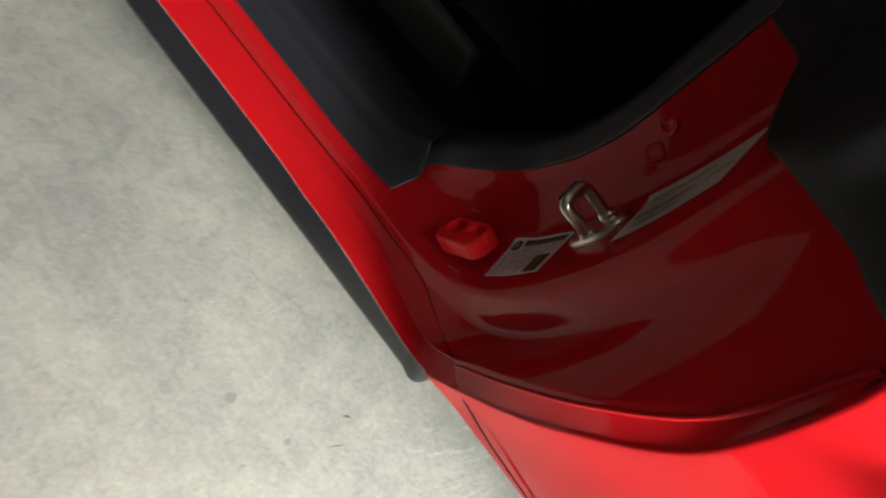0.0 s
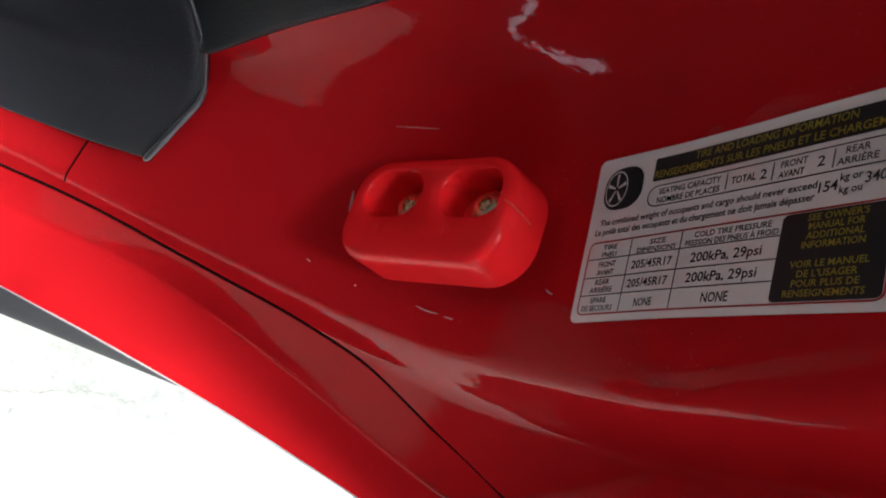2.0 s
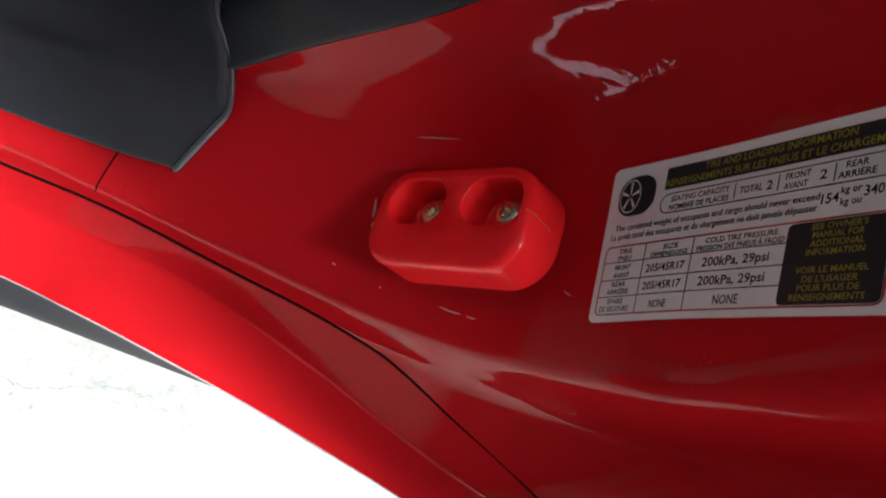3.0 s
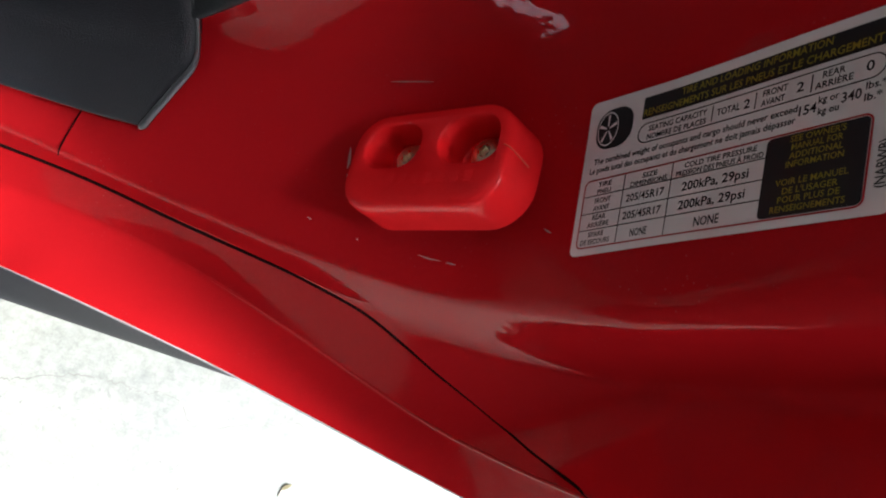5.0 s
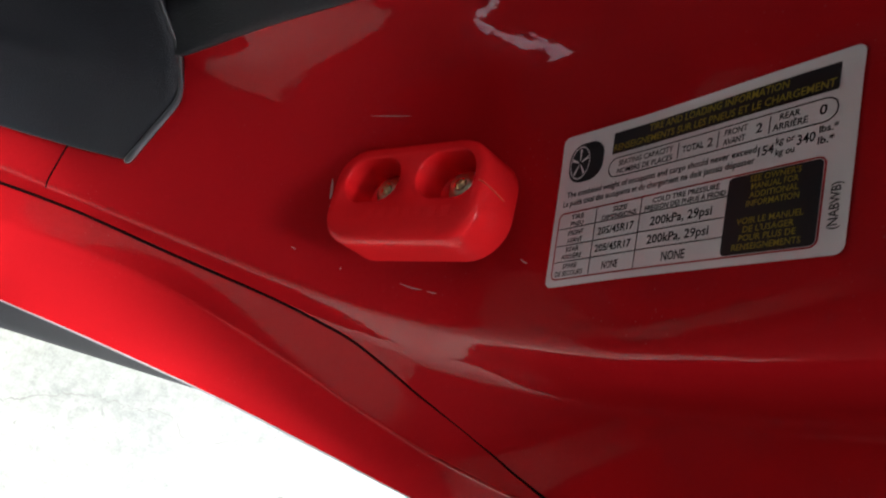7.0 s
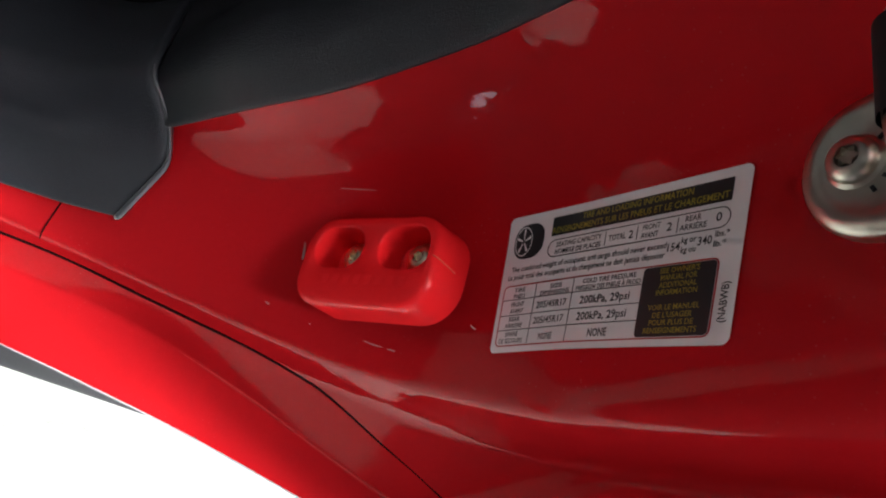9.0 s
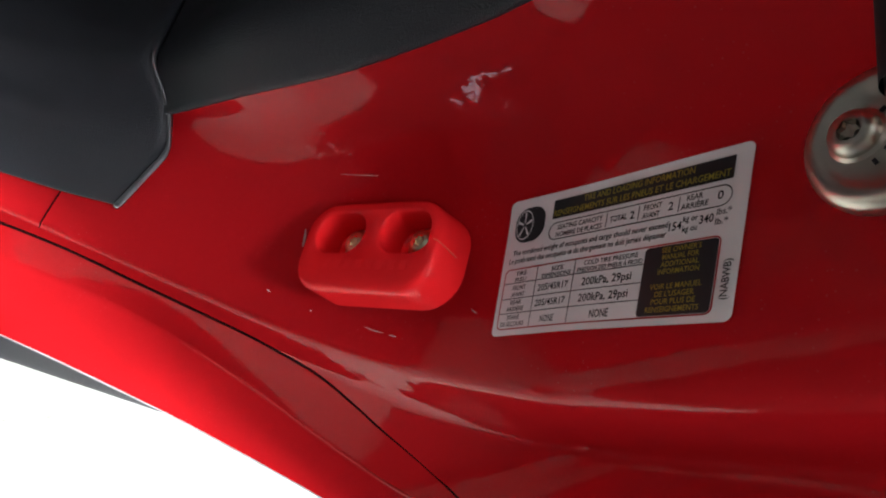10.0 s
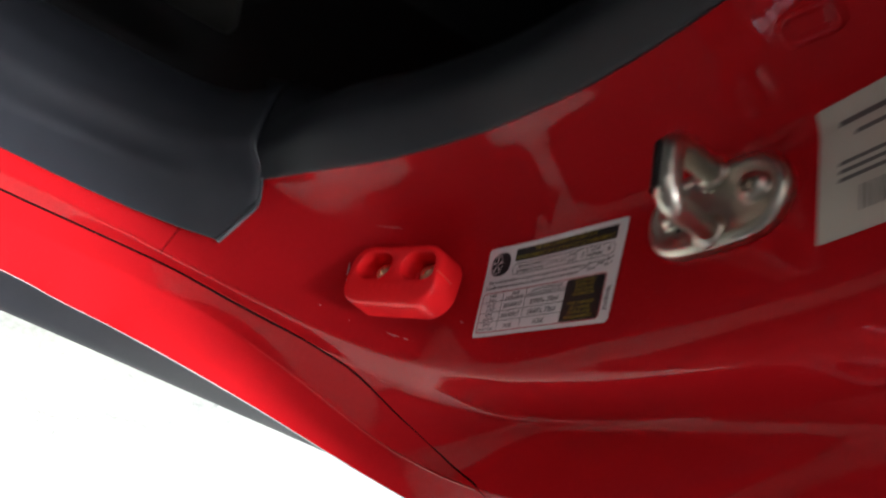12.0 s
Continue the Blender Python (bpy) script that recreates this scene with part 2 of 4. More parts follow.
def sweep(path, profile, closed=True, bm=None, up=(0, 0, 1), scale=None):
    """A profile of (side, height) pairs carried along a path."""
    rows = []
    for i, p in enumerate(path):
        t = (path[min(i + 1, len(path) - 1)] - path[max(i - 1, 0)]).normalized()
        side = t.cross(Vector(up)).normalized()
        high = side.cross(t)
        k = scale(i / (len(path) - 1)) if scale else 1
        pts = [p + side * a * k + high * b * k for a, b in profile]
        rows.append(pts + [pts[0]] if closed else pts)
    bm = grid_mesh(rows, bm)
    bmesh.ops.remove_doubles(bm, verts=bm.verts, dist=1e-6)
    return bm


def circle(r, n=12, squash=1.0):
    return [(r * math.cos(2 * math.pi * k / n), squash * r * math.sin(2 * math.pi * k / n)) for k in range(n)]


def solid(bm, d):
    """Gives an open sheet a thickness d towards its back."""
    bmesh.ops.recalc_face_normals(bm, faces=bm.faces)
    bmesh.ops.solidify(bm, geom=bm.faces[:], thickness=d)
    return bm


def box(size, bevel=0.0, at=(0, 0, 0), seg=2):
    bm = bmesh.new()
    bmesh.ops.create_cube(bm, size=1.0, matrix=Matrix.Translation(at) @ Matrix.Diagonal((*size, 1)))
    if bevel:
        bmesh.ops.bevel(bm, geom=bm.edges[:], offset=bevel, segments=seg, affect="EDGES", profile=0.5)
    return bm


# ---- garage ----
x0, x1, y0, y1, HIGH = ROOM
floor = tagged(link_mesh("floor", box((30, 30, 0.1), 0, (0, 0, -0.05)), CONCRETE, smooth=False), "worn pale grey concrete garage floor with hairline cracks", "floor", kind="structure")
tagged(link_mesh("ceiling", box((x1 - x0 + 0.3, y1 - y0 + 0.3, 0.12), 0, ((x0 + x1) / 2, (y0 + y1) / 2, HIGH + 0.06)), CEILING_WHITE, smooth=False), "plain pale garage ceiling", "ceiling", kind="structure")
# unseen near wall stands close and dark to darken the paint's reflections
for nm, size, at in (
        ("wall_front", (0.15, y1 - y0 + 0.3, HIGH), (x0 - 0.075, (y0 + y1) / 2, HIGH / 2)),
        ("wall_near_front", (GLINT_SLOT[0] - x0, 0.15, HIGH), ((x0 + GLINT_SLOT[0]) / 2, y0 - 0.075, HIGH / 2)),
        ("wall_near_middle", (SIDE_OPENING[0] - GLINT_SLOT[1], 0.15, HIGH), ((GLINT_SLOT[1] + SIDE_OPENING[0]) / 2, y0 - 0.075, HIGH / 2)),
        ("wall_under_slot", (GLINT_SLOT[1] - GLINT_SLOT[0], 0.15, GLINT_SLOT[2]), ((GLINT_SLOT[0] + GLINT_SLOT[1]) / 2, y0 - 0.075, GLINT_SLOT[2] / 2)),
        ("wall_over_slot", (GLINT_SLOT[1] - GLINT_SLOT[0], 0.15, HIGH - GLINT_SLOT[3]), ((GLINT_SLOT[0] + GLINT_SLOT[1]) / 2, y0 - 0.075, (HIGH + GLINT_SLOT[3]) / 2)),
        ("wall_near_rear", (x1 - SIDE_OPENING[1], 0.15, HIGH), ((x1 + SIDE_OPENING[1]) / 2, y0 - 0.075, HIGH / 2)),
        ("wall_near_sill", (SIDE_OPENING[1] - SIDE_OPENING[0], 0.15, SIDE_OPENING[2]), ((SIDE_OPENING[0] + SIDE_OPENING[1]) / 2, y0 - 0.075, SIDE_OPENING[2] / 2)),
        ("wall_near_head", (SIDE_OPENING[1] - SIDE_OPENING[0], 0.15, HIGH - SIDE_OPENING[3]), ((SIDE_OPENING[0] + SIDE_OPENING[1]) / 2, y0 - 0.075, (HIGH + SIDE_OPENING[3]) / 2)),
        ("wall_far", (x1 - x0, 0.15, HIGH), ((x0 + x1) / 2, y1 + 0.075, HIGH / 2)),
        ("wall_rear_a", (0.15, REAR_OPENING[0] - y0 + 0.15, HIGH), (x1 + 0.075, (y0 - 0.15 + REAR_OPENING[0]) / 2, HIGH / 2)),
        ("wall_rear_b", (0.15, y1 - REAR_OPENING[1] + 0.15, HIGH), (x1 + 0.075, (y1 + 0.15 + REAR_OPENING[1]) / 2, HIGH / 2)),
        ("wall_rear_lintel", (0.15, REAR_OPENING[1] - REAR_OPENING[0], HIGH - REAR_OPENING[2]), (x1 + 0.075, (REAR_OPENING[0] + REAR_OPENING[1]) / 2, (HIGH + REAR_OPENING[2]) / 2))):
    tagged(link_mesh(nm, box(size, 0, at), UNSEEN_DARK, smooth=False), "plain dark garage wall, unseen", "wall", kind="structure")

# ---- car ----
from mathutils.bvhtree import BVHTree

car = thing("car", "red two-seat convertible with its driver door open", "car")

# door frame, from the sill up the rear pillar: seal line, inner corner, outer ridge
SEAL_LINE = (
    (-1.0, .1, .46), (-.35, .1, .46), (-.2, .098, .450), (-.14, .092, .461), (-.1050, .0790, .4905),
    (-.0740, .0725, .5325), (-.0430, .0755, .5690), (-.0130, .0835, .6070), (-.0005, .0855, .6290), (.0080, .0845, .6500),
    (.0220, .0838, .6885), (.0355, .0825, .7470), (.0420, .0800, .8145), (.0490, .0810, .9060), (.0540, .0830, .9875),
)
INNER_CORNER = (
    (-1.0, .05, .425), (-.35, .048, .424), (-.2, .048, .426), (-.14, .048, .432), (-.095, .053, .452),
    (-.04, .06, .488), (.011, .066, .53), (.0465, .0685, .578), (.056, .069, .6), (.062, .069, .625),
    (.075, .068, .665), (.09, .07, .735), (.1, .072, .81), (.104, .073, .9), (.105, .074, .98),
)
RIDGE_LINE = (
    (-1.0, .0385, .4102), (-.349, .0362, .4100), (-.198, .0338, .4109), (-.1378, .0296, .4141), (-.0771, .0222, .4277),
    (-.0212, .0107, .4576), (.0284, .0002, .5002), (.0600, -.0112, .5583), (.0720, -.0150, .5927), (.0806, -.0178, .6226),
    (.0893, -.0202, .6604), (.1018, -.0219, .7282), (.1103, -.0230, .8000), (.1140, -.0228, .9000), (.1158, -.0222, .9850),
)
# under the ridge: the hollow, the pressed crease, and the hemmed outer lip
HOLLOW_LINE = (
    (-1.0, .0320, .3870), (-.35, .0320, .3879), (-.198, .0328, .3892), (-.138, .0302, .3965), (-.070, .0198, .4138),
    (-.0085, .0056, .4385), (.0452, -.0066, .4755), (.0900, -.0128, .5200), (.1060, -.0148, .5480), (.1178, -.0170, .5750),
    (.1298, -.0203, .6130), (.1445, -.0280, .6912), (.1510, -.0318, .7715), (.1490, -.0340, .8772), (.1463, -.0350, .9750),
)
CREASE_LINE = (
    (-1.0, .0215, .3640), (-.35, .0215, .3640), (-.198, .0215, .3655), (-.130, .0195, .3705), (-.075, .0112, .3785),
    (-.0200, -.0050, .3925), (.0226, -.0213, .4085), (.0545, -.0352, .4310), (.0785, -.0475, .4680), (.0930, -.0565, .5050),
    (.1068, -.0645, .5470), (.1370, -.0785, .6280), (.1770, -.0843, .7220), (.2105, -.0817, .8212), (.2170, -.0745, .9300),
)
LIP_LINE = (
    (-1.0, .0018, .3199), (-.342, .0000, .3246), (-.1968, -.0079, .3345), (-.1411, -.0149, .3488), (-.0948, -.0219, .3597),
    (-.0418, -.0305, .3709), (.0149, -.0434, .3913), (.0520, -.0532, .4112), (.0860, -.0632, .4400), (.1060, -.0692, .4810),
    (.1250, -.0750, .5215), (.1540, -.0830, .5850), (.1869, -.0895, .6656), (.2265, -.0900, .7850), (.2221, -.0870, .9098),
)
# the joint between rocker and quarter: along the hollow first, then slanting out over the crease to the lip
JOINT_LINE = (
    (-1.0, .0304, .3900), (-.35, .0304, .3909), (-.198, .0312, .3922), (-.138, .0285, .3995), (-.086, .0208, .4111),
    (-.039, .0119, .4279), (-.0095, .0040, .4410), (.0051, -.0003, .4460), (.0357, -.0181, .4630), (.0663, -.0355, .4781),
    (.0950, -.0535, .4965), (.1060, -.0620, .5005), (.1150, -.0720, .5040),
)
FRAME = []
for a, b, c, s, d, f in zip(SEAL_LINE, INNER_CORNER, RIDGE_LINE, HOLLOW_LINE, CREASE_LINE, LIP_LINE):
    e = Vector(a).lerp(Vector(b), .26)
    if len(FRAME) > 3:  # a narrow upright flange beside the seal
        e.y = a[1] - .0004
    FRAME.append((a, tuple(e), b, c, s, d, f))
SUB = 14
RAILS = [spline([s_[k] for s_ in FRAME], SUB) for k in range(7)]
# how round the inner corner, the ridge and the hollow are, station by station
SOFTNESS = ((.012, .012, .012, .012, .016, .022, .024, .024, .024, .024, .024, .024, .024, .024, .024),
            (.005, .005, .005, .005, .004, .004, .005, .007, .011, .016, .020, .021, .020, .018, .016),
            (.002, .002, .002, .002, .002, .003, .008, .012, .014, .014, .014, .014, .014, .014, .014))
ROWS = []
for i in range(len(RAILS[0])):
    bend = [float(np.interp(i / SUB, range(15), q)) for q in SOFTNESS]
    ROWS.append(rounded([r[i] for r in RAILS], (0, .007, *bend, .0030, 0), 10, 6))


def along(row):
    """The lengths from a row's start to its points."""
    out = [0.0]
    for p, q in zip(row, row[1:]):
        out.append(out[-1] + (q - p).length)
    return out


def point_at(row, lengths, d):
    for i in range(len(row) - 1):
        if d <= lengths[i + 1]:
            return row[i].lerp(row[i + 1], (d - lengths[i]) / max(1e-9, lengths[i + 1] - lengths[i]))
    return row[-1].copy()


def nearest_on(row, lengths, p):
    best = (9, 0)
    for i in range(len(row) - 1):
        v = row[i + 1] - row[i]
        f = max(0, min(1, (p - row[i]).dot(v) / max(1e-12, v.length_squared)))
        best = min(best, ((row[i] + v * f - p).length, lengths[i] + f * v.length))
    return best


# where the joint crosses each row: for every point of the joint the row it lies on, and the length along that row
bm = grid_mesh(ROWS)
bm.normal_update()
FRAME_TREE = BVHTree.FromBMesh(bm)
bm.free()
SIGHT = Vector((-.045, -.09, .76))
LENGTHS = [along(r) for r in ROWS]
cross_u, cross_v, start = [], [], 0
for p in spline(JOINT_LINE, 24):
    hit = FRAME_TREE.ray_cast(SIGHT, (p - SIGHT).normalized())[0]
    p = hit if hit and (hit - p).length < .02 else p
    found = [(nearest_on(ROWS[i], LENGTHS[i], p), i) for i in range(max(0, start - 2), min(len(ROWS), start + 24))]
    (_, v), start = min(found)
    if not cross_u or start > cross_u[-1]:
        cross_u.append(start)
        cross_v.append(v)
JOINT_END = cross_u[-1] + 3
JOINT = []
for i in range(JOINT_END + 1):
    v, out = float(np.interp(i, cross_u, cross_v)), max(0, (i - JOINT_END + 6) / 6)
    JOINT.append(v + (LENGTHS[i][-1] - v) * out)
for _ in range(6):
    JOINT = [JOINT[0]] + [(a + 2 * b + c) / 4 for a, b, c in zip(JOINT, JOINT[1:], JOINT[2:])] + [JOINT[-1]]
def gap(i):
    """Half the joint's width: wider along the sill than on the rear quarter."""
    return .0013 - .0007 * max(0, min(1, (i - 4 * SUB) / (3 * SUB)))


def cut(i, upper):
    """Row i from the seal to the joint, or from the joint to the lip, with its edge turned in."""
    row, lengths = ROWS[i], LENGTHS[i]
    if i > JOINT_END:
        return list(row) + [row[-1]] * 2
    v = JOINT[i] - gap(i) if upper else min(JOINT[i] + gap(i), lengths[-1])
    edge = point_at(row, lengths, v)
    j0, j1 = max(0, i - 1), min(JOINT_END, i + 1)
    run = point_at(ROWS[j1], LENGTHS[j1], JOINT[j1]) - point_at(ROWS[j0], LENGTHS[j0], JOINT[j0])
    over = point_at(row, lengths, min(v + .002, lengths[-1])) - point_at(row, lengths, v - .002)
    n = run.cross(over).normalized()
    if n.dot(Vector((-.5, -.7, .5))) > 0:
        n = -n
    inside = [edge + n * .0004 + over.normalized() * (.0003 if upper else -.0003), edge + n * .0045 + over.normalized() * (.0003 if upper else -.0003)]
    if upper:
        return [p if d < v else edge for p, d in zip(row, lengths)] + inside
    return inside[::-1] + [p if d > v else edge for p, d in zip(row, lengths)]


bm = grid_mesh([cut(i, True) for i in range(len(ROWS))])
# the outer skin behind the lip
SKIN_FRONT = ((.13, -.0590, .432), (.15, -.0660, .480), (.17, -.0740, .5215), (.20, -.0820, .585), (.235, -.0890, .6656), (.28, -.0900, .785), (.27, -.0840, .91), (.25, -.0760, .975))
SKIN_MIDDLE = ((.6, -.070, .455), (.6, -.080, .490), (.62, -.090, .53), (.64, -.098, .585), (.68, -.106, .666), (.70, -.100, .785), (.68, -.080, .91), (.68, -.060, .985))
SKIN_REAR = ((1.6, .0, .44), (1.6, -.01, .49), (1.6, -.02, .53), (1.6, -.02, .585), (1.6, -.02, .666), (1.6, -.02, .785), (1.6, -.02, .91), (1.6, .0, .985))
SKIN = list(zip((*LIP_LINE[8:], (.2017, -.0806, .9706)), SKIN_FRONT, SKIN_MIDDLE, SKIN_REAR))
hem = [(tuple(Vector(q) - Vector((.0005, 0, 0))), tuple(Vector(q) + Vector((.003, -.0022, -.0005))), *more) for q, *more in SKIN]
loft(hem, (0, .002, .03, .1, 0), SUB, 5, 5, bm)
bmesh.ops.remove_doubles(bm, verts=bm.verts, dist=1e-5)
bmesh.ops.recalc_face_normals(bm, faces=bm.faces)
for e in bm.edges:
    e.smooth = len(e.link_faces) == 2 and e.calc_face_angle(0) < radians(24)
part("rear_quarter_panel", bm, RED_PAINT, car, "glossy red painted door jamb and rear quarter")

bead = spline([Vector(CREASE_LINE[k]).lerp(Vector(LIP_LINE[k]), .24) + Vector((-.0004, -.0002, .0002)) for k in range(9, 15)], 10)
part("pressed_bead", sweep(bead, circle(.0021, 10), scale=lambda t: min(1, .1 + 5 * t)), RED_PAINT, car, "pressed bead along the painted door edge")

rows = [cut(i, False) for i in range(JOINT_END + 1)]
for i, r in enumerate(rows):  # the lower edge is turned in under the lip
    r += [r[-1] + Vector((.0003, .0008, -.0012)), r[-1] + Vector((.001, .012, -.006))]
bm = grid_mesh(rows)
bmesh.ops.remove_doubles(bm, verts=bm.verts, dist=1e-5)
bmesh.ops.recalc_face_normals(bm, faces=bm.faces)
for e in bm.edges:
    e.smooth = len(e.link_faces) == 2 and e.calc_face_angle(0) < radians(24)
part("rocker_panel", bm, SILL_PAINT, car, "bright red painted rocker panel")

joint = []
for i in range(JOINT_END + 1):
    p = point_at(ROWS[i], LENGTHS[i], JOINT[i])
    joint.append(p + Vector((.0006, .0010, -.0007)))
part("seam_sealer", sweep(joint, circle(.0017, 8), scale=lambda t: 1 - .50 * max(0, 2 * t - 1)), DARK_GAP, car, "black sealed joint between the painted panels")
# the joint goes on over the outer skin
skin_gap = spline(((.1155, -.0735, .5035), (.130, -.0722, .4985), (.16, -.0712, .487), (.20, -.0702, .4745), (.32, -.0690, .458)), 8)
part("panel_gap", sweep(skin_gap, circle(.0009, 6)), DARK_GAP, car, "fine panel gap on the outer skin")
part("crease_edge", sweep(RAILS[5][3 * SUB:9 * SUB], circle(.0009, 8), scale=lambda t: min(1, .1 + 3 * t)), CREASE_GLINT, car, "fine pressed crease along the rocker panel")

# thin pale line drawn along the foot of the rocker
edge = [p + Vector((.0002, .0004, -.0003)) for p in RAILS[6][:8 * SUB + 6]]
part("foot_edge_strip", sweep(edge, circle(.0007, 6)), EDGE_GREY, car, "thin pale edge along the foot of the rocker panel")

SKIRT = []
for x, y, z in (*LIP_LINE[:9], (.125, -.060, .44), (.3, -.05, .43), (1.6, .0, .43)):
    tuck = .055 * max(0, min(1, (x - .09) / .03))  # behind the door opening the skirt draws in under the body
    SKIRT.append([(x, y + .014 + tuck, z - .006 - (.02 if x > .04 else 0)), (x, .5 * y + .001 + tuck, z - .04), (x, -.013 + tuck, .262 if z > .33 else .258), (x, -.008 + tuck, .238), (x, .04 + tuck, .230)])
bm = loft(SKIRT, (0, .01, .02, .008, 0), 6, 4, 3)
bmesh.ops.recalc_face_normals(bm, faces=bm.faces)
part("side_skirt", bm, SKIRT_PLASTIC, car, "dark grey plastic side skirt")

# black sill trim with its slanted rear end, and the pillar trim that goes on from it
TRIM = [[(x, .050, .432), (x, .0375, .4365), (x, .0580, .4570), (x, .0740, .4575), (x, .0880, .4620), (x, .112, .460), (x, .16, .440), (x, .20, .33)] for x in (-1.0, -.35)]
TRIM.append([(-.210, .0500, .4305), (-.210, .0380, .4345), (-.222, .0595, .4590), (-.222, .0745, .4580), (-.222, .0880, .4625), (-.222, .112, .460), (-.222, .16, .440), (-.222, .20, .33)])
TRIM.append([(-.146, .0500, .4350), (-.146, .0392, .4400), (-.158, .0600, .4665), (-.160, .0755, .4660), (-.165, .0885, .4725), (-.165, .112, .470), (-.165, .16, .450), (-.165, .20, .33)])
TRIM.append([(-.1150, .0490, .4370), (-.1134, .0431, .4417), (-.0985, .0652, .4748), (-.1040, .0772, .4890), (-.1195, .0927, .4962), (-.1208, .1100, .4960), (-.1255, .1500, .4870), (-.127, .20, .44)])
SOFT = (0, .003, .006, .006, .006, .02, .03, 0)
bm = loft(TRIM, SOFT, 8, 6, 3)
solid(bm, .0025)
sill_trim = part("sill_trim", bm, BLACK_PLASTIC, car, "black grained plastic door sill trim")
END = rounded([Vector(q) for q in TRIM[-1]], SOFT, 6, 3)
roll = [p - Vector((.0004, 0, 0)) for p in END if .0425 < p.y < .098]
part("rolled_edge", sweep(roll, circle(.0021, 12), up=(.2, -1, .3), scale=lambda t: .45 + .55 * max(0, 1 - abs(t - .25) / .3)), WORN_EDGE_SHINE, sill_trim, "worn rolled end of the sill trim, highlight in its paler colour")

PILLAR = [[(-.112, .0840, .4740), (-.1140, .0745, .4765), (-.1250, .0940, .4870), (-.1275, .1100, .4830), (-.1360, .1500, .4660), (-.140, .2, .41)],
          [(-.100, .0840, .4870), (-.1020, .0735, .4895), (-.1165, .0925, .4970), (-.1175, .1100, .4965), (-.1215, .1500, .4870), (-.120, .2, .44)]]
for (x, y, z), *_ in FRAME[5:]:
    PILLAR.append([(x + .006, y + .008, z + .002), (x + .001, y - .003, z + .001), (x - .018, y + .012, z + .015), (x - .012, y + .05, z + .020), (x + .05, y + .11, z + .01), (x + .25, y + .14, z - .02)])
bm = loft(PILLAR, (0, .004, .010, .03, .05, 0), 8, 5, 3)
solid(bm, .0025)
part("pillar_trim", bm, BLACK_PLASTIC, car, "matt black pillar trim and door seal")

# ---- stickers on the door jamb ----
def on_frame(p, towards):
    hit = FRAME_TREE.ray_cast(Vector(p) - Vector(towards) * 0.06, Vector(towards), 0.15)
    return hit[0] if hit[0] else Vector(p)


class Patch:
    """A sheet of given width and height on the door frame, by its four corners; put() maps its own metres to the world,
    sliding each point along the way inwards until it meets the painted frame."""

    def __init__(self, tl, tr, br, bl, width, height):
        self.c = [Vector(q) for q in (tl, tr, br, bl)]
        self.w, self.h = width, height
        tl, tr, br, bl = self.c
        self.n = ((tr - tl) + (br - bl)).cross((tl - bl) + (tr - br)).normalized()
        self.inwards = (sum(self.c, Vector()) / 4 - Vector((-.045, -.09, .76))).normalized()

    def put(self, x, y, lift):
        u, v = x / self.w, y / self.h
        tl, tr, br, bl = self.c
        p = (bl * (1 - u) + br * u) * (1 - v) + (tl * (1 - u) + tr * u) * v
        return on_frame(p, self.inwards) + self.n * lift


def rounded_outline(x0, y0, x1, y1, r, n=5):
    pts = []
    for cx, cy, a0 in ((x1 - r, y1 - r, 0), (x0 + r, y1 - r, 90), (x0 + r, y0 + r, 180), (x1 - r, y0 + r, 270)):
        for k in range(n + 1):
            a = radians(a0 + 90 * k / n)
            pts.append((cx + r * math.cos(a), cy + r * math.sin(a)))
    return pts


def sheet(patch, x0, y0, x1, y1, lift, r=0.0, nx=24, ny=14):
    """A filled rectangle with rounded corners as a grid that follows the patch."""
    bm = bmesh.new()
    rows = []
    ys = [y0 + (y1 - y0) * j / ny for j in range(ny + 1)]
    if r > 0.0003:
        near = [r * q for q in (0, .04, .13, .29, .5, .74, 1)]
        ys = [y0 + q for q in near] + [y for y in ys if y0 + r * 1.05 < y < y1 - r * 1.05] + [y1 - q for q in reversed(near)]
    for y in ys:
        d = min(y - y0, y1 - y)
        inset = r - math.sqrt(max(0, r * r - (r - d) ** 2)) if d < r else 0
        rows.append([patch.put(x0 + inset + (x1 - x0 - 2 * inset) * i / nx, y, lift) for i in range(nx + 1)])
    return grid_mesh(rows, bm)


def ring(patch, x0, y0, x1, y1, lift, r, w):
    a, b = rounded_outline(x0, y0, x1, y1, r), rounded_outline(x0 + w, y0 + w, x1 - w, y1 - w, max(r - w, 1e-4))
    dense_a, dense_b = [], []
    for (p, q) in ((a, dense_a), (b, dense_b)):
        for i in range(len(p)):
            u, v = p[i], p[(i + 1) % len(p)]
            m = 8 if i % 6 == 5 else 1
            for k in range(m):
                q.append((u[0] + (v[0] - u[0]) * k / m, u[1] + (v[1] - u[1]) * k / m))
        q.append(q[0])
    return grid_mesh([[patch.put(*q, lift) for q in dense_a], [patch.put(*q, lift) for q in dense_b]])


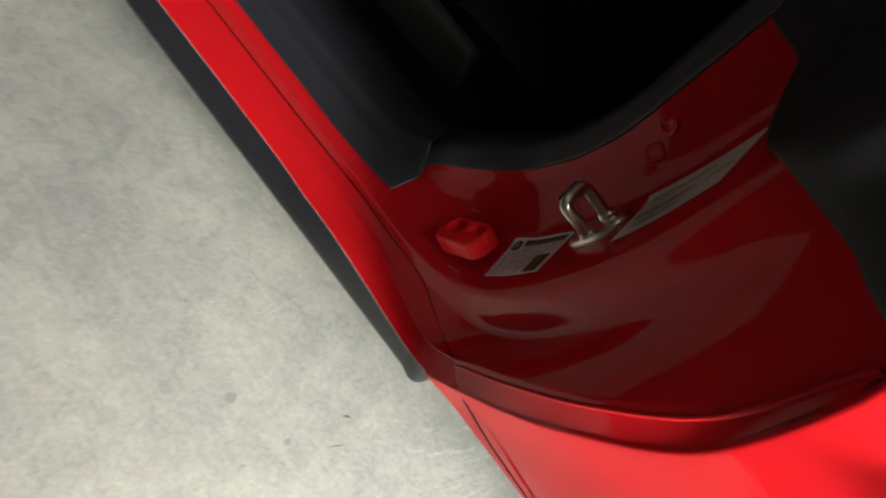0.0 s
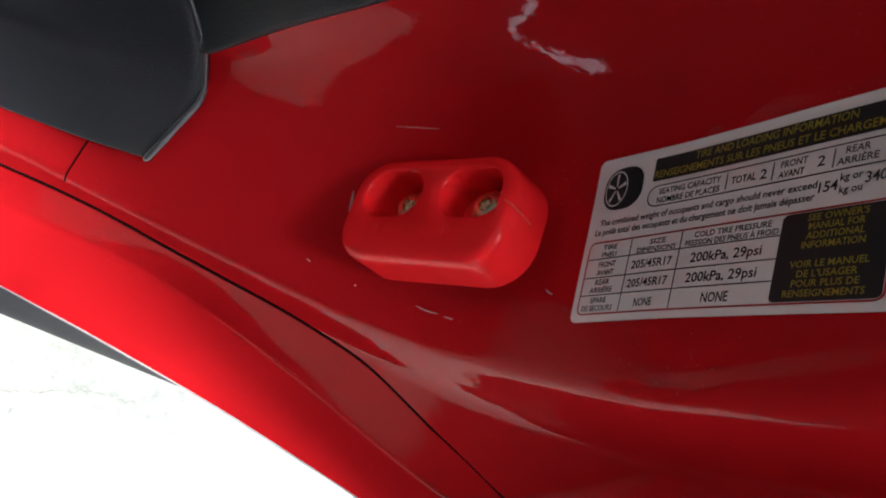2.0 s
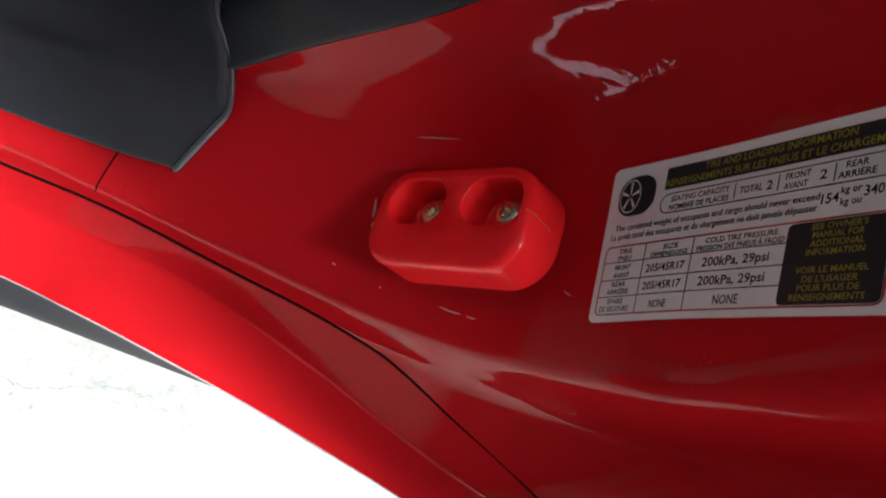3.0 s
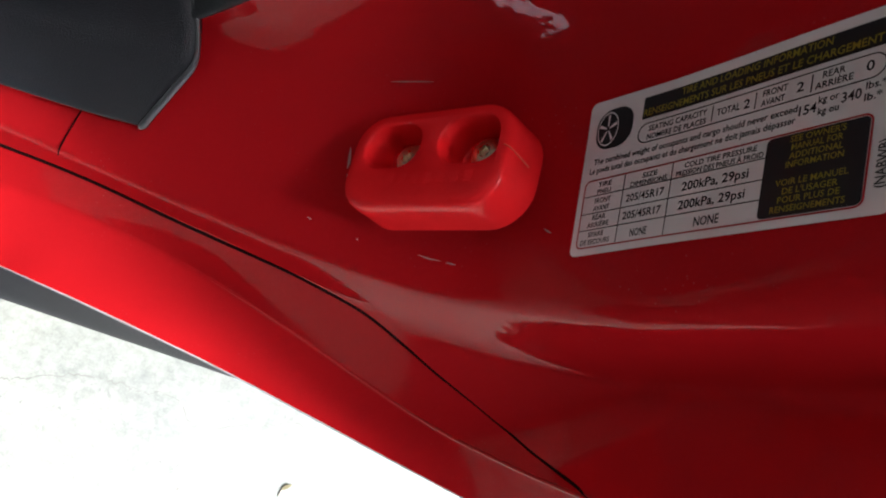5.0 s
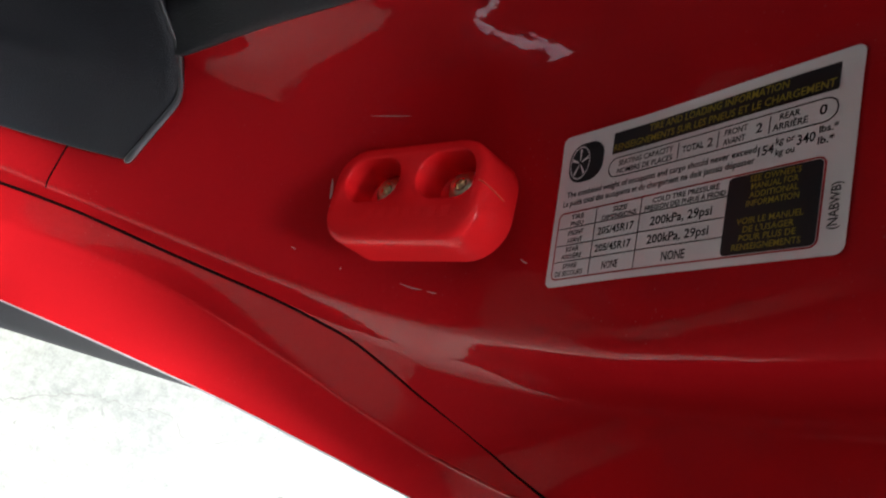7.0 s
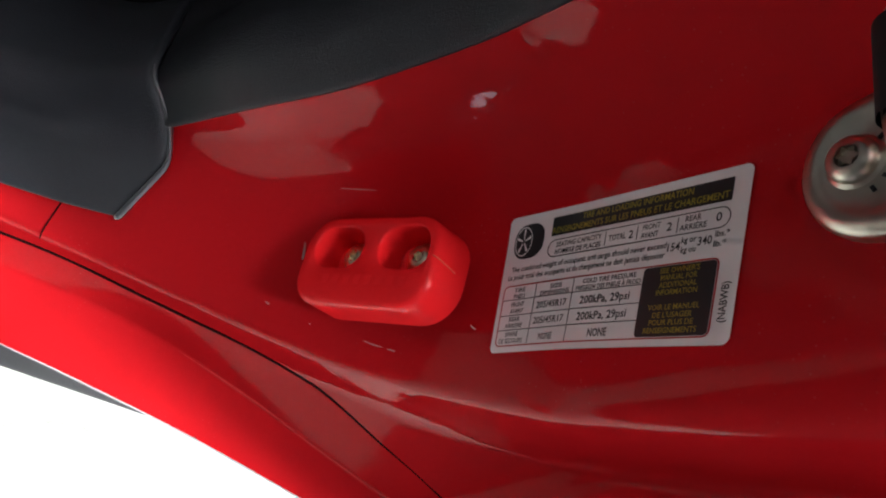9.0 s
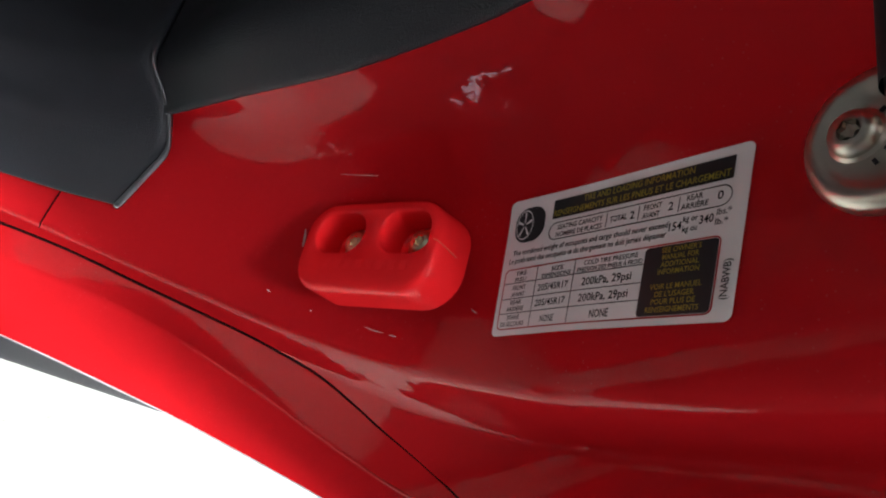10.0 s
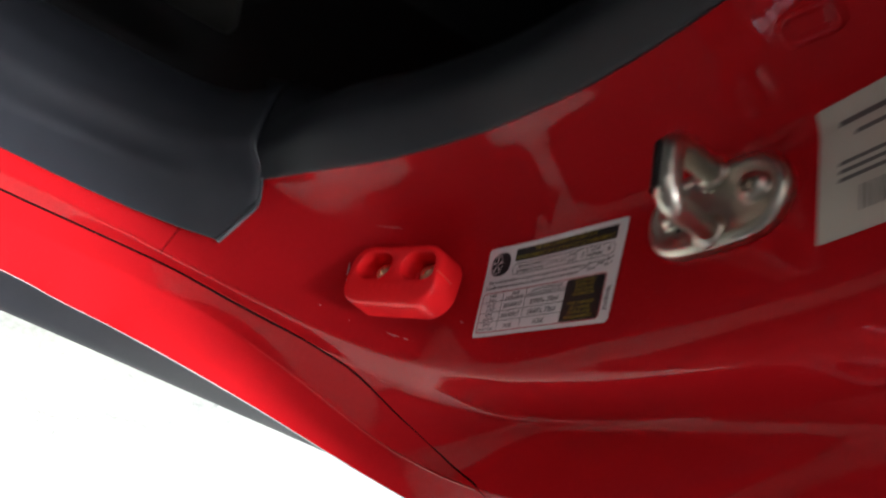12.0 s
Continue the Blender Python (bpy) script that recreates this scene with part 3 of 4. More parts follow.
def words(patch, text, x, y, size, lift, width=None, align="LEFT", turn=0):
    """A bmesh of the text in the built-in font, laid on the patch; width squeezes it to that many metres."""
    cu = bpy.data.curves.new("text", "FONT")
    cu.body, cu.size, cu.resolution_u, cu.offset = text, size, 2, size * .012
    ob = bpy.data.objects.new("text", cu)
    me = bpy.data.meshes.new_from_object(ob)
    xs = [v.co.x for v in me.vertices]
    a, b = min(xs), max(xs)
    k = width / (b - a) if width else 1.0
    shift = {"LEFT": 0, "CENTER": -0.5 * (b - a) * k, "RIGHT": -(b - a) * k}[align]
    bm = bmesh.new()
    bm.from_mesh(me)
    for v in bm.verts:
        px, py = (v.co.x - a) * k + shift, v.co.y
        if turn:
            px, py = -py, px
        v.co = patch.put(x + px, y + py, lift)
    bpy.data.objects.remove(ob)
    bpy.data.curves.remove(cu)
    bpy.data.meshes.remove(me)
    return bm


MM = 0.001
LW, LH = 94 * MM, 55 * MM
P1 = Patch((.0388, .0606, .5595), (.0728, .0549, .6498), (.0750, -.0028, .6430), (.0460, .0077, .5479), LW, LH)
tire_label = part("tire_label", sheet(P1, 0, 0, LW, LH, .0006, 2.5 * MM), LABEL_WHITE, car, "white bilingual tire and loading information sticker", False)


def label_print(name, bm, mat, owner):
    return part(name, bm, mat, owner, "", False)


T1, T2 = .0009, .0012  # heights of print over the car's paint


def print_lines(lines, name="printed_text", mat=LABEL_BLACK, lift=T1):
    """Lines of text, each centred on a point of the label: text, x, y, size, width, all in millimetres."""
    for text, x, y, size, width in lines:
        label_print(name, words(P1, text, x * MM, (y - .34 * size) * MM, size * MM, lift, width * MM, "CENTER"), mat, tire_label)


label_print("header_panel", sheet(P1, 20.9 * MM, 44.1 * MM, 88.9 * MM, 51.6 * MM, T1, .2 * MM), LABEL_BLACK, tire_label)
print_lines((("TIRE AND LOADING INFORMATION", 55.4, 49.7, 3.3, 42), ("RENSEIGNEMENTS SUR LES PNEUS ET LE CHARGEMENT", 54.9, 46.1, 3.3, 66.5)), "header_text", LABEL_YELLOW, T2)
label_print("box_outline", ring(P1, 20.2 * MM, 35.6 * MM, 89.3 * MM, 42.6 * MM, T1, 3.3 * MM, .35 * MM), LABEL_BLACK, tire_label)
for x in (45.4, 58.0, 72.3):
    label_print("divider", sheet(P1, x * MM, 36.6 * MM, (x + .3) * MM, 41.7 * MM, T1, 0, 1, 4), LABEL_BLACK, tire_label)
print_lines((("SEATING CAPACITY", 33.9, 40.4, 2.7, 19.7), ("NOMBRE DE PLACES", 33.8, 37.5, 2.7, 20), ("TOTAL", 50.4, 39.0, 3.1, 6.8), ("2", 55.8, 39.0, 4.0, 1.7), ("FRONT", 63.2, 40.5, 2.7, 6.4), ("AVANT", 62.9, 37.6, 2.7, 6.2), ("2", 69.7, 39.2, 4.0, 1.7), ("REAR", 77.5, 40.7, 2.7, 5.2), ("ARRI\u00c8RE", 77.7, 37.9, 2.7, 8.8), ("0", 85.7, 39.4, 4.0, 1.8)))
print_lines((("The combined weight of occupants and cargo should never exceed", 37.1, 33.0, 2.9, 65.3), ("Le poids total des occupants et du chargement ne doit jamais d\u00e9passer", 36.5, 29.8, 2.9, 66.3), ("154", 72.3, 31.9, 3.9, 4.2), ("kg or", 77.1, 33.7, 2.8, 4.8), ("kg ou", 77.3, 30.4, 2.8, 4.8), ("340", 82.3, 32.5, 3.9, 4.4), ("lbs.*", 87.5, 34.0, 2.8, 4.4), ("lb.*", 87.1, 30.9, 2.8, 3.8)))
print_lines((("TIRE", 10.3, 24.4, 2.4, 5.2), ("PNEU", 10.4, 21.9, 2.4, 5.2), ("SIZE", 27.2, 24.2, 2.4, 5.4), ("DIMENSIONS", 27.0, 21.8, 2.4, 13.0), ("COLD TIRE PRESSURE", 49.8, 24.3, 2.4, 21.5), ("PRESSION DES PNEUS \u00c0 FROID", 49.6, 21.9, 2.4, 26.0)))
print_lines((("FRONT", 10.4, 18.7, 2.5, 6.2), ("AVANT", 10.3, 16.0, 2.5, 6.2), ("REAR", 10.0, 12.9, 2.5, 5.2), ("ARRI\u00c8RE", 10.0, 10.3, 2.5, 8.4), ("SPARE", 9.8, 7.0, 2.5, 6.0), ("DE SECOURS", 9.8, 4.4, 2.5, 11.4)))
print_lines((("205/45R17", 26.4, 17.4, 3.6, 13.6), ("205/45R17", 26.2, 11.5, 3.6, 13.6), ("NONE", 26.1, 5.3, 3.6, 6.0), ("200kPa, 29psi", 49.2, 17.4, 4.0, 20), ("200kPa, 29psi", 48.9, 11.5, 4.0, 20), ("NONE", 48.6, 5.4, 4.0, 7.6)))
label_print("table_outline", ring(P1, 2.3 * MM, 2.3 * MM, 88.0 * MM, 26.5 * MM, T1, 2.2 * MM, .45 * MM), LABEL_RED, tire_label)
for y in (20.5, 14.3, 8.5):
    label_print("table_rule", sheet(P1, 2.8 * MM, y * MM, 63.2 * MM, (y + .3) * MM, T1, 0, 12, 1), LABEL_BLACK, tire_label)
for x in (17.8, 34.9):
    label_print("table_rule", sheet(P1, x * MM, 2.8 * MM, (x + .3) * MM, 26.0 * MM, T1, 0, 1, 10), LABEL_BLACK, tire_label)
label_print("notice_panel", sheet(P1, 63.2 * MM, 3.0 * MM, 87.3 * MM, 25.8 * MM, T1, 1.4 * MM, 10, 24), LABEL_BLACK, tire_label)
print_lines((("SEE OWNER'S", 75.8, 24.2, 2.5, 13.0), ("MANUAL FOR", 75.8, 21.9, 2.5, 12.0), ("ADDITIONAL", 75.8, 19.5, 2.5, 12.5), ("INFORMATION", 75.7, 17.1, 2.5, 13.5), ("VOIR LE MANUEL", 75.5, 12.3, 2.5, 17.0), ("DE L'USAGER", 75.5, 9.8, 2.5, 13.0), ("POUR PLUS DE", 75.4, 7.4, 2.5, 14.5), ("RENSEIGNEMENTS", 75.3, 4.9, 2.5, 17.5)), "notice_text", LABEL_YELLOW, T2)
label_print("printed_text", words(P1, "(NABWB)", 91.8 * MM, 6.5 * MM, 3.2 * MM, T1, 12.2 * MM, "LEFT", 1), LABEL_BLACK, tire_label)

# wheel sign: a black tyre seen aslant with a white five-spoke rim
label_print("wheel_sign", sheet(P1, 3.6 * MM, 36.9 * MM, 17.6 * MM, 51.0 * MM, T1, 5.6 * MM, 10, 24), LABEL_BLACK, tire_label)


def wheel_marks():
    bm = bmesh.new()
    cx, cy = 8.3 * MM, 44 * MM

    def quad(pts):
        bm.faces.new([bm.verts.new(P1.put(cx + a * MM, cy + b * MM, T2)) for a, b in pts])
    for k in range(24):
        a0, a1 = 2 * math.pi * k / 24, 2 * math.pi * (k + 1) / 24
        quad([(4.0 * math.cos(a0), 6.0 * math.sin(a0)), (4.0 * math.cos(a1), 6.0 * math.sin(a1)), (3.7 * math.cos(a1), 5.5 * math.sin(a1)), (3.7 * math.cos(a0), 5.5 * math.sin(a0))])
    for k in range(5):
        a = radians(90 + 72 * k)
        d, e = (math.cos(a), math.sin(a)), (-math.sin(a), math.cos(a))
        quad([(.68 * (d[0] * r + e[0] * s), d[1] * r + e[1] * s) for r, s in ((.8, -.25), (5.0, -.62), (5.0, .62), (.8, .25))])
    return bm


label_print("wheel_sign_rim", wheel_marks(), LABEL_WHITE, tire_label)

# second sticker above the striker: its print cannot be read
P2 = Patch((.0886, .0608, .742), (.104, .0600, .866), (.112, .0010, .860), (.0944, .0024, .734), 128 * MM, 58 * MM)
id_label = part("certification_label", sheet(P2, 0, 0, 128 * MM, 58 * MM, .0006, 1.5 * MM), LABEL_BEIGE, car, "greyish beige printed vehicle sticker with dark bars", False)
for x, y, w, h in ((8, 46, 40, 2.6), (52, 46, 30, 2.6), (14, 40, 26, 2.0), (8, 29, 60, 1.7), (8, 25.5, 70, 1.7), (8, 22, 54, 1.7), (86, 29, 30, 1.7), (86, 25, 34, 1.7)):
    label_print("printed_bar", sheet(P2, x * MM, y * MM, (x + w) * MM, (y + h) * MM, T1, 0, 12, 1), LABEL_GREY, id_label)
rnd = random.Random(5)
x = 16.0
while x < 74:
    w = rnd.choice((.4, .4, .7, 1.1))
    label_print("code_bar", sheet(P2, x * MM, 8 * MM, (x + w) * MM, 18 * MM, T1, 0, 1, 3), LABEL_GREY, id_label)
    x += w + rnd.choice((.5, .8, 1.2))

# ---- red door bumper ----
BA = Vector((.61, -.05, .79)).normalized()
BN = Vector((-.78, -.10, .62))
BN = (BN - BA * BN.dot(BA)).normalized()
BB = BN.cross(BA)  # towards the cabin


def at_bumper(a, b, n):
    return Vector((.0000, .0397, .5258)) + BA * a + BB * b + BN * n


def loop_pts(cx, cy, w, h, r, n=7):
    return rounded_outline(cx - w / 2, cy - h / 2, cx + w / 2, cy + h / 2, r, n)


def bumper_mesh():
    """A moulded block, 75 x 40 mm, with a rolled top edge and two deep pockets."""
    bm = bmesh.new()
    cy, top, base = -.0040, .0082, -.0125
    rings = []
    for grow, h in ((.0030, base), (.0026, base + .004), (.0019, top - .0060), (.0016, top - .0030), (.0009, top - .0014), (-.0001, top - .0005), (-.0012, top - .0001), (-.0030, top)):
        rings.append([at_bumper(a, b, h) for a, b in loop_pts(-.0030, cy - .0010 * (h - base) / (top - base), (.0675 + 2 * grow), .0352 + .0020 * (h - base) / (top - base) + 2 * grow, .0125 + grow)])
    vs = [[bm.verts.new(p) for p in r] for r in rings]
    n = len(vs[0])
    for u, v in zip(vs, vs[1:]):
        for i in range(n):
            bm.faces.new((u[i], u[(i + 1) % n], v[(i + 1) % n], v[i]))
    edges = [bm.edges.get((vs[-1][i], vs[-1][(i + 1) % n])) for i in range(n)]
    for cx in (-.0182, .0158):
        holes = []
        for grow, h in ((.0009, top), (.0003, top - .0004), (0, top - .0012), (-.0006, -.0072), (-.0014, -.0078)):
            holes.append([bm.verts.new(at_bumper(a, b, h)) for a, b in loop_pts(cx, .0005, .0255 + 2 * grow, .0182 + 2 * grow, .0088 + grow, 6)])
        m = len(holes[0])
        for u, v in zip(holes, holes[1:]):
            for i in range(m):
                bm.faces.new((u[i], v[i], v[(i + 1) % m], u[(i + 1) % m]))
        bm.faces.new(holes[-1])
        edges += [bm.edges.get((holes[0][i], holes[0][(i + 1) % m])) for i in range(m)]
    bmesh.ops.triangle_fill(bm, edges=edges, use_beauty=True, normal=BN)
    bmesh.ops.recalc_face_normals(bm, faces=bm.faces)
    return bm


def smooth_by_angle(ob, degrees):
    bm = bmesh.new()
    bm.from_mesh(ob.data)
    for e in bm.edges:
        e.smooth = len(e.link_faces) == 2 and e.calc_face_angle(0) < radians(degrees)
    bm.to_mesh(ob.data)
    bm.free()


door_bumper = part("door_bumper", bumper_mesh(), RED_RUBBER, car, "bright red moulded door bumper block with two pockets")
smooth_by_angle(door_bumper, 40)
for k in range(8):  # worn moulded lettering, too faint to read
    b = box((.0034, .0040, .0006), 0)
    for v in b.verts:
        v.co = at_bumper(-.020 + .0056 * k + v.co.x, -.0140 + v.co.y, .0080 + v.co.z)
    part("moulded_mark", b, RED_RUBBER, door_bumper, "", False)


def lathe(profile, centre, axis, n=20, bm=None):
    """Turns (radius, height) pairs round an axis."""
    axis = Vector(axis).normalized()
    side = axis.orthogonal().normalized()
    other = axis.cross(side)
    rows = [[Vector(centre) + axis * h + (side * math.cos(2 * math.pi * k / n) + other * math.sin(2 * math.pi * k / n)) * r for k in range(n + 1)] for r, h in profile]
    bm = grid_mesh(rows, bm)
    bmesh.ops.remove_doubles(bm, verts=bm.verts, dist=1e-6)
    return bm


def bolt_mesh(centre, axis, r):
    bm = lathe(((r * 1.25, 0), (r * 1.25, .12 * r), (r * .95, .3 * r), (r * .9, .62 * r), (r * .7, .78 * r), (r * .45, .8 * r)), centre, axis)
    side = Vector(axis).orthogonal().normalized()
    other = Vector(axis).normalized().cross(side)
    star = []
    for k in range(12):
        q = (.46 if k % 2 == 0 else .30) * r
        star.append((side * math.cos(math.pi * k / 6) + other * math.sin(math.pi * k / 6)) * q)
    up, low = [], []
    for s in star:
        up.append(bm.verts.new(Vector(centre) + s + Vector(axis).normalized() * .8 * r))
        low.append(bm.verts.new(Vector(centre) + s * .9 + Vector(axis).normalized() * .58 * r))
    for k in range(12):
        bm.faces.new((up[k], up[(k + 1) % 12], low[(k + 1) % 12], low[k]))
    bm.faces.new(low)
    return bm


for k in (-.0172, .0168):
    b = part("bolt", bolt_mesh(at_bumper(k, .0005, -.0048), BN, .0058), BOLT_ZINC, door_bumper, "yellowish zinc-plated bolt head")
    smooth_by_angle(b, 45)

flash = [at_bumper(.0300, -.0030, .0082), at_bumper(.0318, -.0036, .0070), at_bumper(.0330, -.0044, .0020), at_bumper(.0338, -.0052, -.0040)]
part("mould_line", sweep(spline(flash, 5), circle(.00028, 6), up=BB), material("orange_mould_flash", (0.90, 0.09, 0.04), 0.4), door_bumper, "thin orange mould line")

# pale traces round the bumper: hard sealant, and glints put into the colour
SEALANT_GLINT = material("pale_sealant_glint", (0.55, 0.36, 0.34), 0.2, 0, 0, 60, 0.1, 0, 300, 0.03, 0.5)


def trace(pts, r):
    path = spline([on_frame(at_bumper(a, q, 0), -BN) for a, q in pts], 6)
    part("sealant_glint", sweep(path, circle(r, 6), up=BN, scale=lambda t: .25 + 3 * t * (1 - t)), SEALANT_GLINT, car, "thin pale trace on the paint, sealant and painted glints")


trace(((-.0492, .0075), (-.0505, .0030), (-.0516, .0003)), .0006)
trace(((-.0512, -.0012), (-.0518, -.0030), (-.0510, -.0052)), .0005)
trace(((-.0475, .0040), (-.0482, .0010)), .0004)
trace(((-.0492, -.0249), (-.0486, -.0253)), .0004)
trace(((-.0720, -.0190), (-.0700, -.0198)), .0003)
trace(((-.0212, -.0285), (-.0160, -.0296), (-.0109, -.0301)), .0003)
trace(((-.0085, -.0306), (-.0040, -.0312)), .0003)
trace(((.0340, -.0190), (.0356, -.0201), (.0372, -.0208)), .0003)
# a line reflected above the bumper, laid on as a trace
trace(((-.0240, .0262), (-.0077, .0273)), .0002)

# ---- door striker ----
SN = Vector((0, 0, 0))
for a in (.675, .69, .705, .72):
    SN += FRAME_TREE.ray_cast(Vector((-.1, .02, a)), Vector((1, .05, 0)))[1]
SN = (SN if SN.x < 0 else -SN).normalized()
SA = Vector((.37, -.05, .92))
SA = (SA - SN * SA.dot(SN)).normalized()
SB = SN.cross(SA)


LOOP_TOP = Vector((.0491, .0280, .7128))
STRIKER_BASE = on_frame((.0874, .0405, .6962), -SN) + SN * .003
REACH = (LOOP_TOP - STRIKER_BASE).length
SL = (LOOP_TOP - STRIKER_BASE) / REACH  # the loop leans a little


def at_striker(a, b, n):
    return STRIKER_BASE + SA * a + SB * b + SN * n


def at_loop(a, b, n):
    return STRIKER_BASE + SA * a + SB * b + SL * n


def striker_plate():
    """A stamped oval plate, 66 x 37 mm, with a rolled edge and a shallow dish round the loop."""
    rings = []
    for grow, h in ((.0010, -.004), (.0014, .0006), (.0010, .0020), (.0000, .0032), (-.0014, .0038), (-.0030, .0038), (-.0046, .0032), (-.0060, .0026)):
        pts = []
        for k in range(48):
            t = 2 * math.pi * k / 48
            r = .0180 + grow
            cx = .0150 * math.tanh(4 * math.cos(t))
            pts.append(at_striker(cx + r * math.cos(t), -.0012 + 1.06 * r * math.sin(t), h))
        rings.append(pts + [pts[0]])
    for f in (.7, .3, .01):
        c = at_striker(0, 0, .0026)
        rings.append([c + (p - c) * f for p in rings[7]])
    bm = grid_mesh(rings)
    bmesh.ops.remove_doubles(bm, verts=bm.verts, dist=1e-6)
    bmesh.ops.recalc_face_normals(bm, faces=bm.faces)
    return bm


striker = part("door_striker", striker_plate(), STEEL, car, "zinc-plated steel door striker with a loop and two screws")
loop = [at_loop(0, .0138, 0)] + [at_loop(0, .0138, (REACH - .0075) * q) for q in (.3, .6, 1)]
for k in range(1, 7):
    a = math.pi / 2 * k / 6
    loop.append(at_loop(0, .0138 - .0075 * (1 - math.cos(a)), REACH - .0075 + .0075 * math.sin(a)))
loop += [at_loop(0, q, REACH) for q in (.002, -.002)]
for k in range(0, 7):
    a = math.pi / 2 * (1 - k / 6)
    loop.append(at_loop(0, -.0138 + .0075 * (1 - math.cos(a)), REACH - .0075 + .0075 * math.sin(a)))
loop += [at_loop(0, -.0138, (REACH - .0075) * q) for q in (.6, .3, 0)]
part("loop", sweep(loop, circle(.0054, 14), up=SA), STEEL, striker, "polished steel striker loop")
bar = [at_loop(0, q, REACH) for q in (.0105, .0095, .005, 0, -.005, -.0095, -.0105)]
# a dark half shell stands in for the dark reflection on the bar
half = [(.0061 * math.cos(radians(q)), .0061 * math.sin(radians(q))) for q in range(175, 371, 13)]
half += [(.0050 * math.cos(radians(q)), .0050 * math.sin(radians(q))) for q in range(365, 170, -13)]
part("dark_half_shell", sweep(bar, half, up=SA), BLACK_RUBBER, striker, "dark half shell on the striker bar, for its dark reflection")
for b in (.0138, -.0138):
    part("collar", lathe(((.0078, .002), (.0078, .0044), (.0070, .0052), (.0070, .0068), (.0062, .0078), (.0052, .008)), at_striker(0, b, 0), SN), STEEL, striker)
for a in (-.0200, .0200):
    s_ = part("screw", bolt_mesh(at_striker(a, 0, .0012), SN, .0068), STEEL, striker, "star-socket screw head")
    smooth_by_angle(s_, 45)
for k in range(5):  # small stamped slots beside the lower screw
    t = radians(-62 + 26 * k)
    b = box((.0016, .0010, .0008), 0)
    for v in b.verts:
        p, q = v.co.x, v.co.y
        v.co = at_striker(-.0200 + .0088 * math.cos(t) + p * math.cos(t) - q * math.sin(t), -.0010 + .0088 * math.sin(t) + p * math.sin(t) + q * math.cos(t), .0027 + v.co.z)
    part("stamped_slot", b, LABEL_BLACK, striker, "", False)

# two pressed bosses high on the pillar
for x, z, r in ((.055, .790, .011),):
    c = on_frame((x, .080, z), (0.25, 1, 0))
    part("pressed_boss", lathe(((r, -.001), (r * .97, .0004), (r * .85, .0011), (r * .7, .0010), (r * .6, .0002), (.0001, .0001)), c, (-.3, -.95, 0)), RED_PAINT, car, "pressed boss in the painted pillar")

BOSS = on_frame((.066, .079, .762), (0.3, 1, 0))
bm = bmesh.new()
rings = []
for grow, h in ((.001, -.001), (.0004, .0006), (-.0012, .0012), (-.0030, .0010), (-.0038, .0002), (-.0048, 0)):
    pts = [BOSS + Vector((.28, -.09, .95)) * p + Vector((.90, -.30, -.29)) * q + Vector((-.31, -.94, .02)) * h for p, q in rounded_outline(-.011 - grow, -.007 - grow, .011 + grow, .007 + grow, .005 + grow)]
    rings.append(pts + [pts[0]])
part("pressed_boss", grid_mesh(rings), RED_PAINT, car, "pressed boss in the painted pillar")

# short joint across the sill flange
part("flange_joint", sweep([on_frame((-.1405 - .0006 * k, .047 - .0024 * k, .44), (0, .25, -1)) + Vector((0, -.0001, .0001)) for k in range(11)], circle(.0004, 6)), DARK_GAP, car, "fine joint across the painted sill flange")

# ---- rest of the car, dark or out of sight ----
part("belt_seal", loft([[(x, y + .02, z - .012), (x, y, z), (x + .003, y - .007, z + .02), (x + .006, y - .008, z + .08), (x + .05, y + .06, z + .12), (x + .35, y + .12, z + .12)] for x, y, z in ((.044, .088, .897), (.066, .066, .908), (.082, .048, .916), (.094, .020, .910), (.106, -.020, .916), (.122, -.037, .927), (.150, -.041, .928), (.172, -.050, .931), (.20, -.066, .933), (.27, -.082, .932), (.40, -.087, .93))], (0, .006, .01, .02, .03, 0), 5, 4, 3), BLACK_RUBBER, car, "black rubber belt-line seal on the pillar top")
part("rear_deck", loft([[(x, -.11, .90), (x, -.05, .95), (x, .5, 1.0), (x, 1.45, .95), (x, 1.52, .5), (x, 1.50, .25)] for x in (.30, .7, 1.2, 1.6)], (0, .05, .1, .08, .1, 0), 5, 4, 3), RED_PAINT, car, "red painted rear deck")
part("soft_top", loft([[(x, .10, .93 + h * .1), (x, .16, 1.13 + h), (x, .5, 1.20 + h), (x, 1.1, 1.20 + h), (x, 1.42, 1.1 + h), (x, 1.48, .93)] for x, h in ((-1.0, -.03), (-.5, .02), (0, 0), (.35, -.10), (.55, -.2))], (0, .1, .1, .1, .1, 0), 5, 4, 3), BLACK_CLOTH, car, "black folding cloth roof")
part("cabin_floor", box((2.2, 1.4, .03), .01, (-.4, .85, .27)), BLACK_CLOTH, car, "black carpeted cabin floor")
part("cabin_bulkhead", box((.05, 1.4, .75), .02, (.50, .85, .62)), BLACK_CLOTH, car, "black carpeted bulkhead behind the seats")
part("far_door_panel", box((2.0, .05, .65), .02, (-.5, 1.50, .60)), BLACK_PLASTIC, car, "black inner panel of the far door")


SEAT_PLASTIC = material("grey_brown_plastic", (0.036, 0.034, 0.031), 0.5, 0, 0, 60, 0.15, 0.2, 900, 0.03, 0.2)


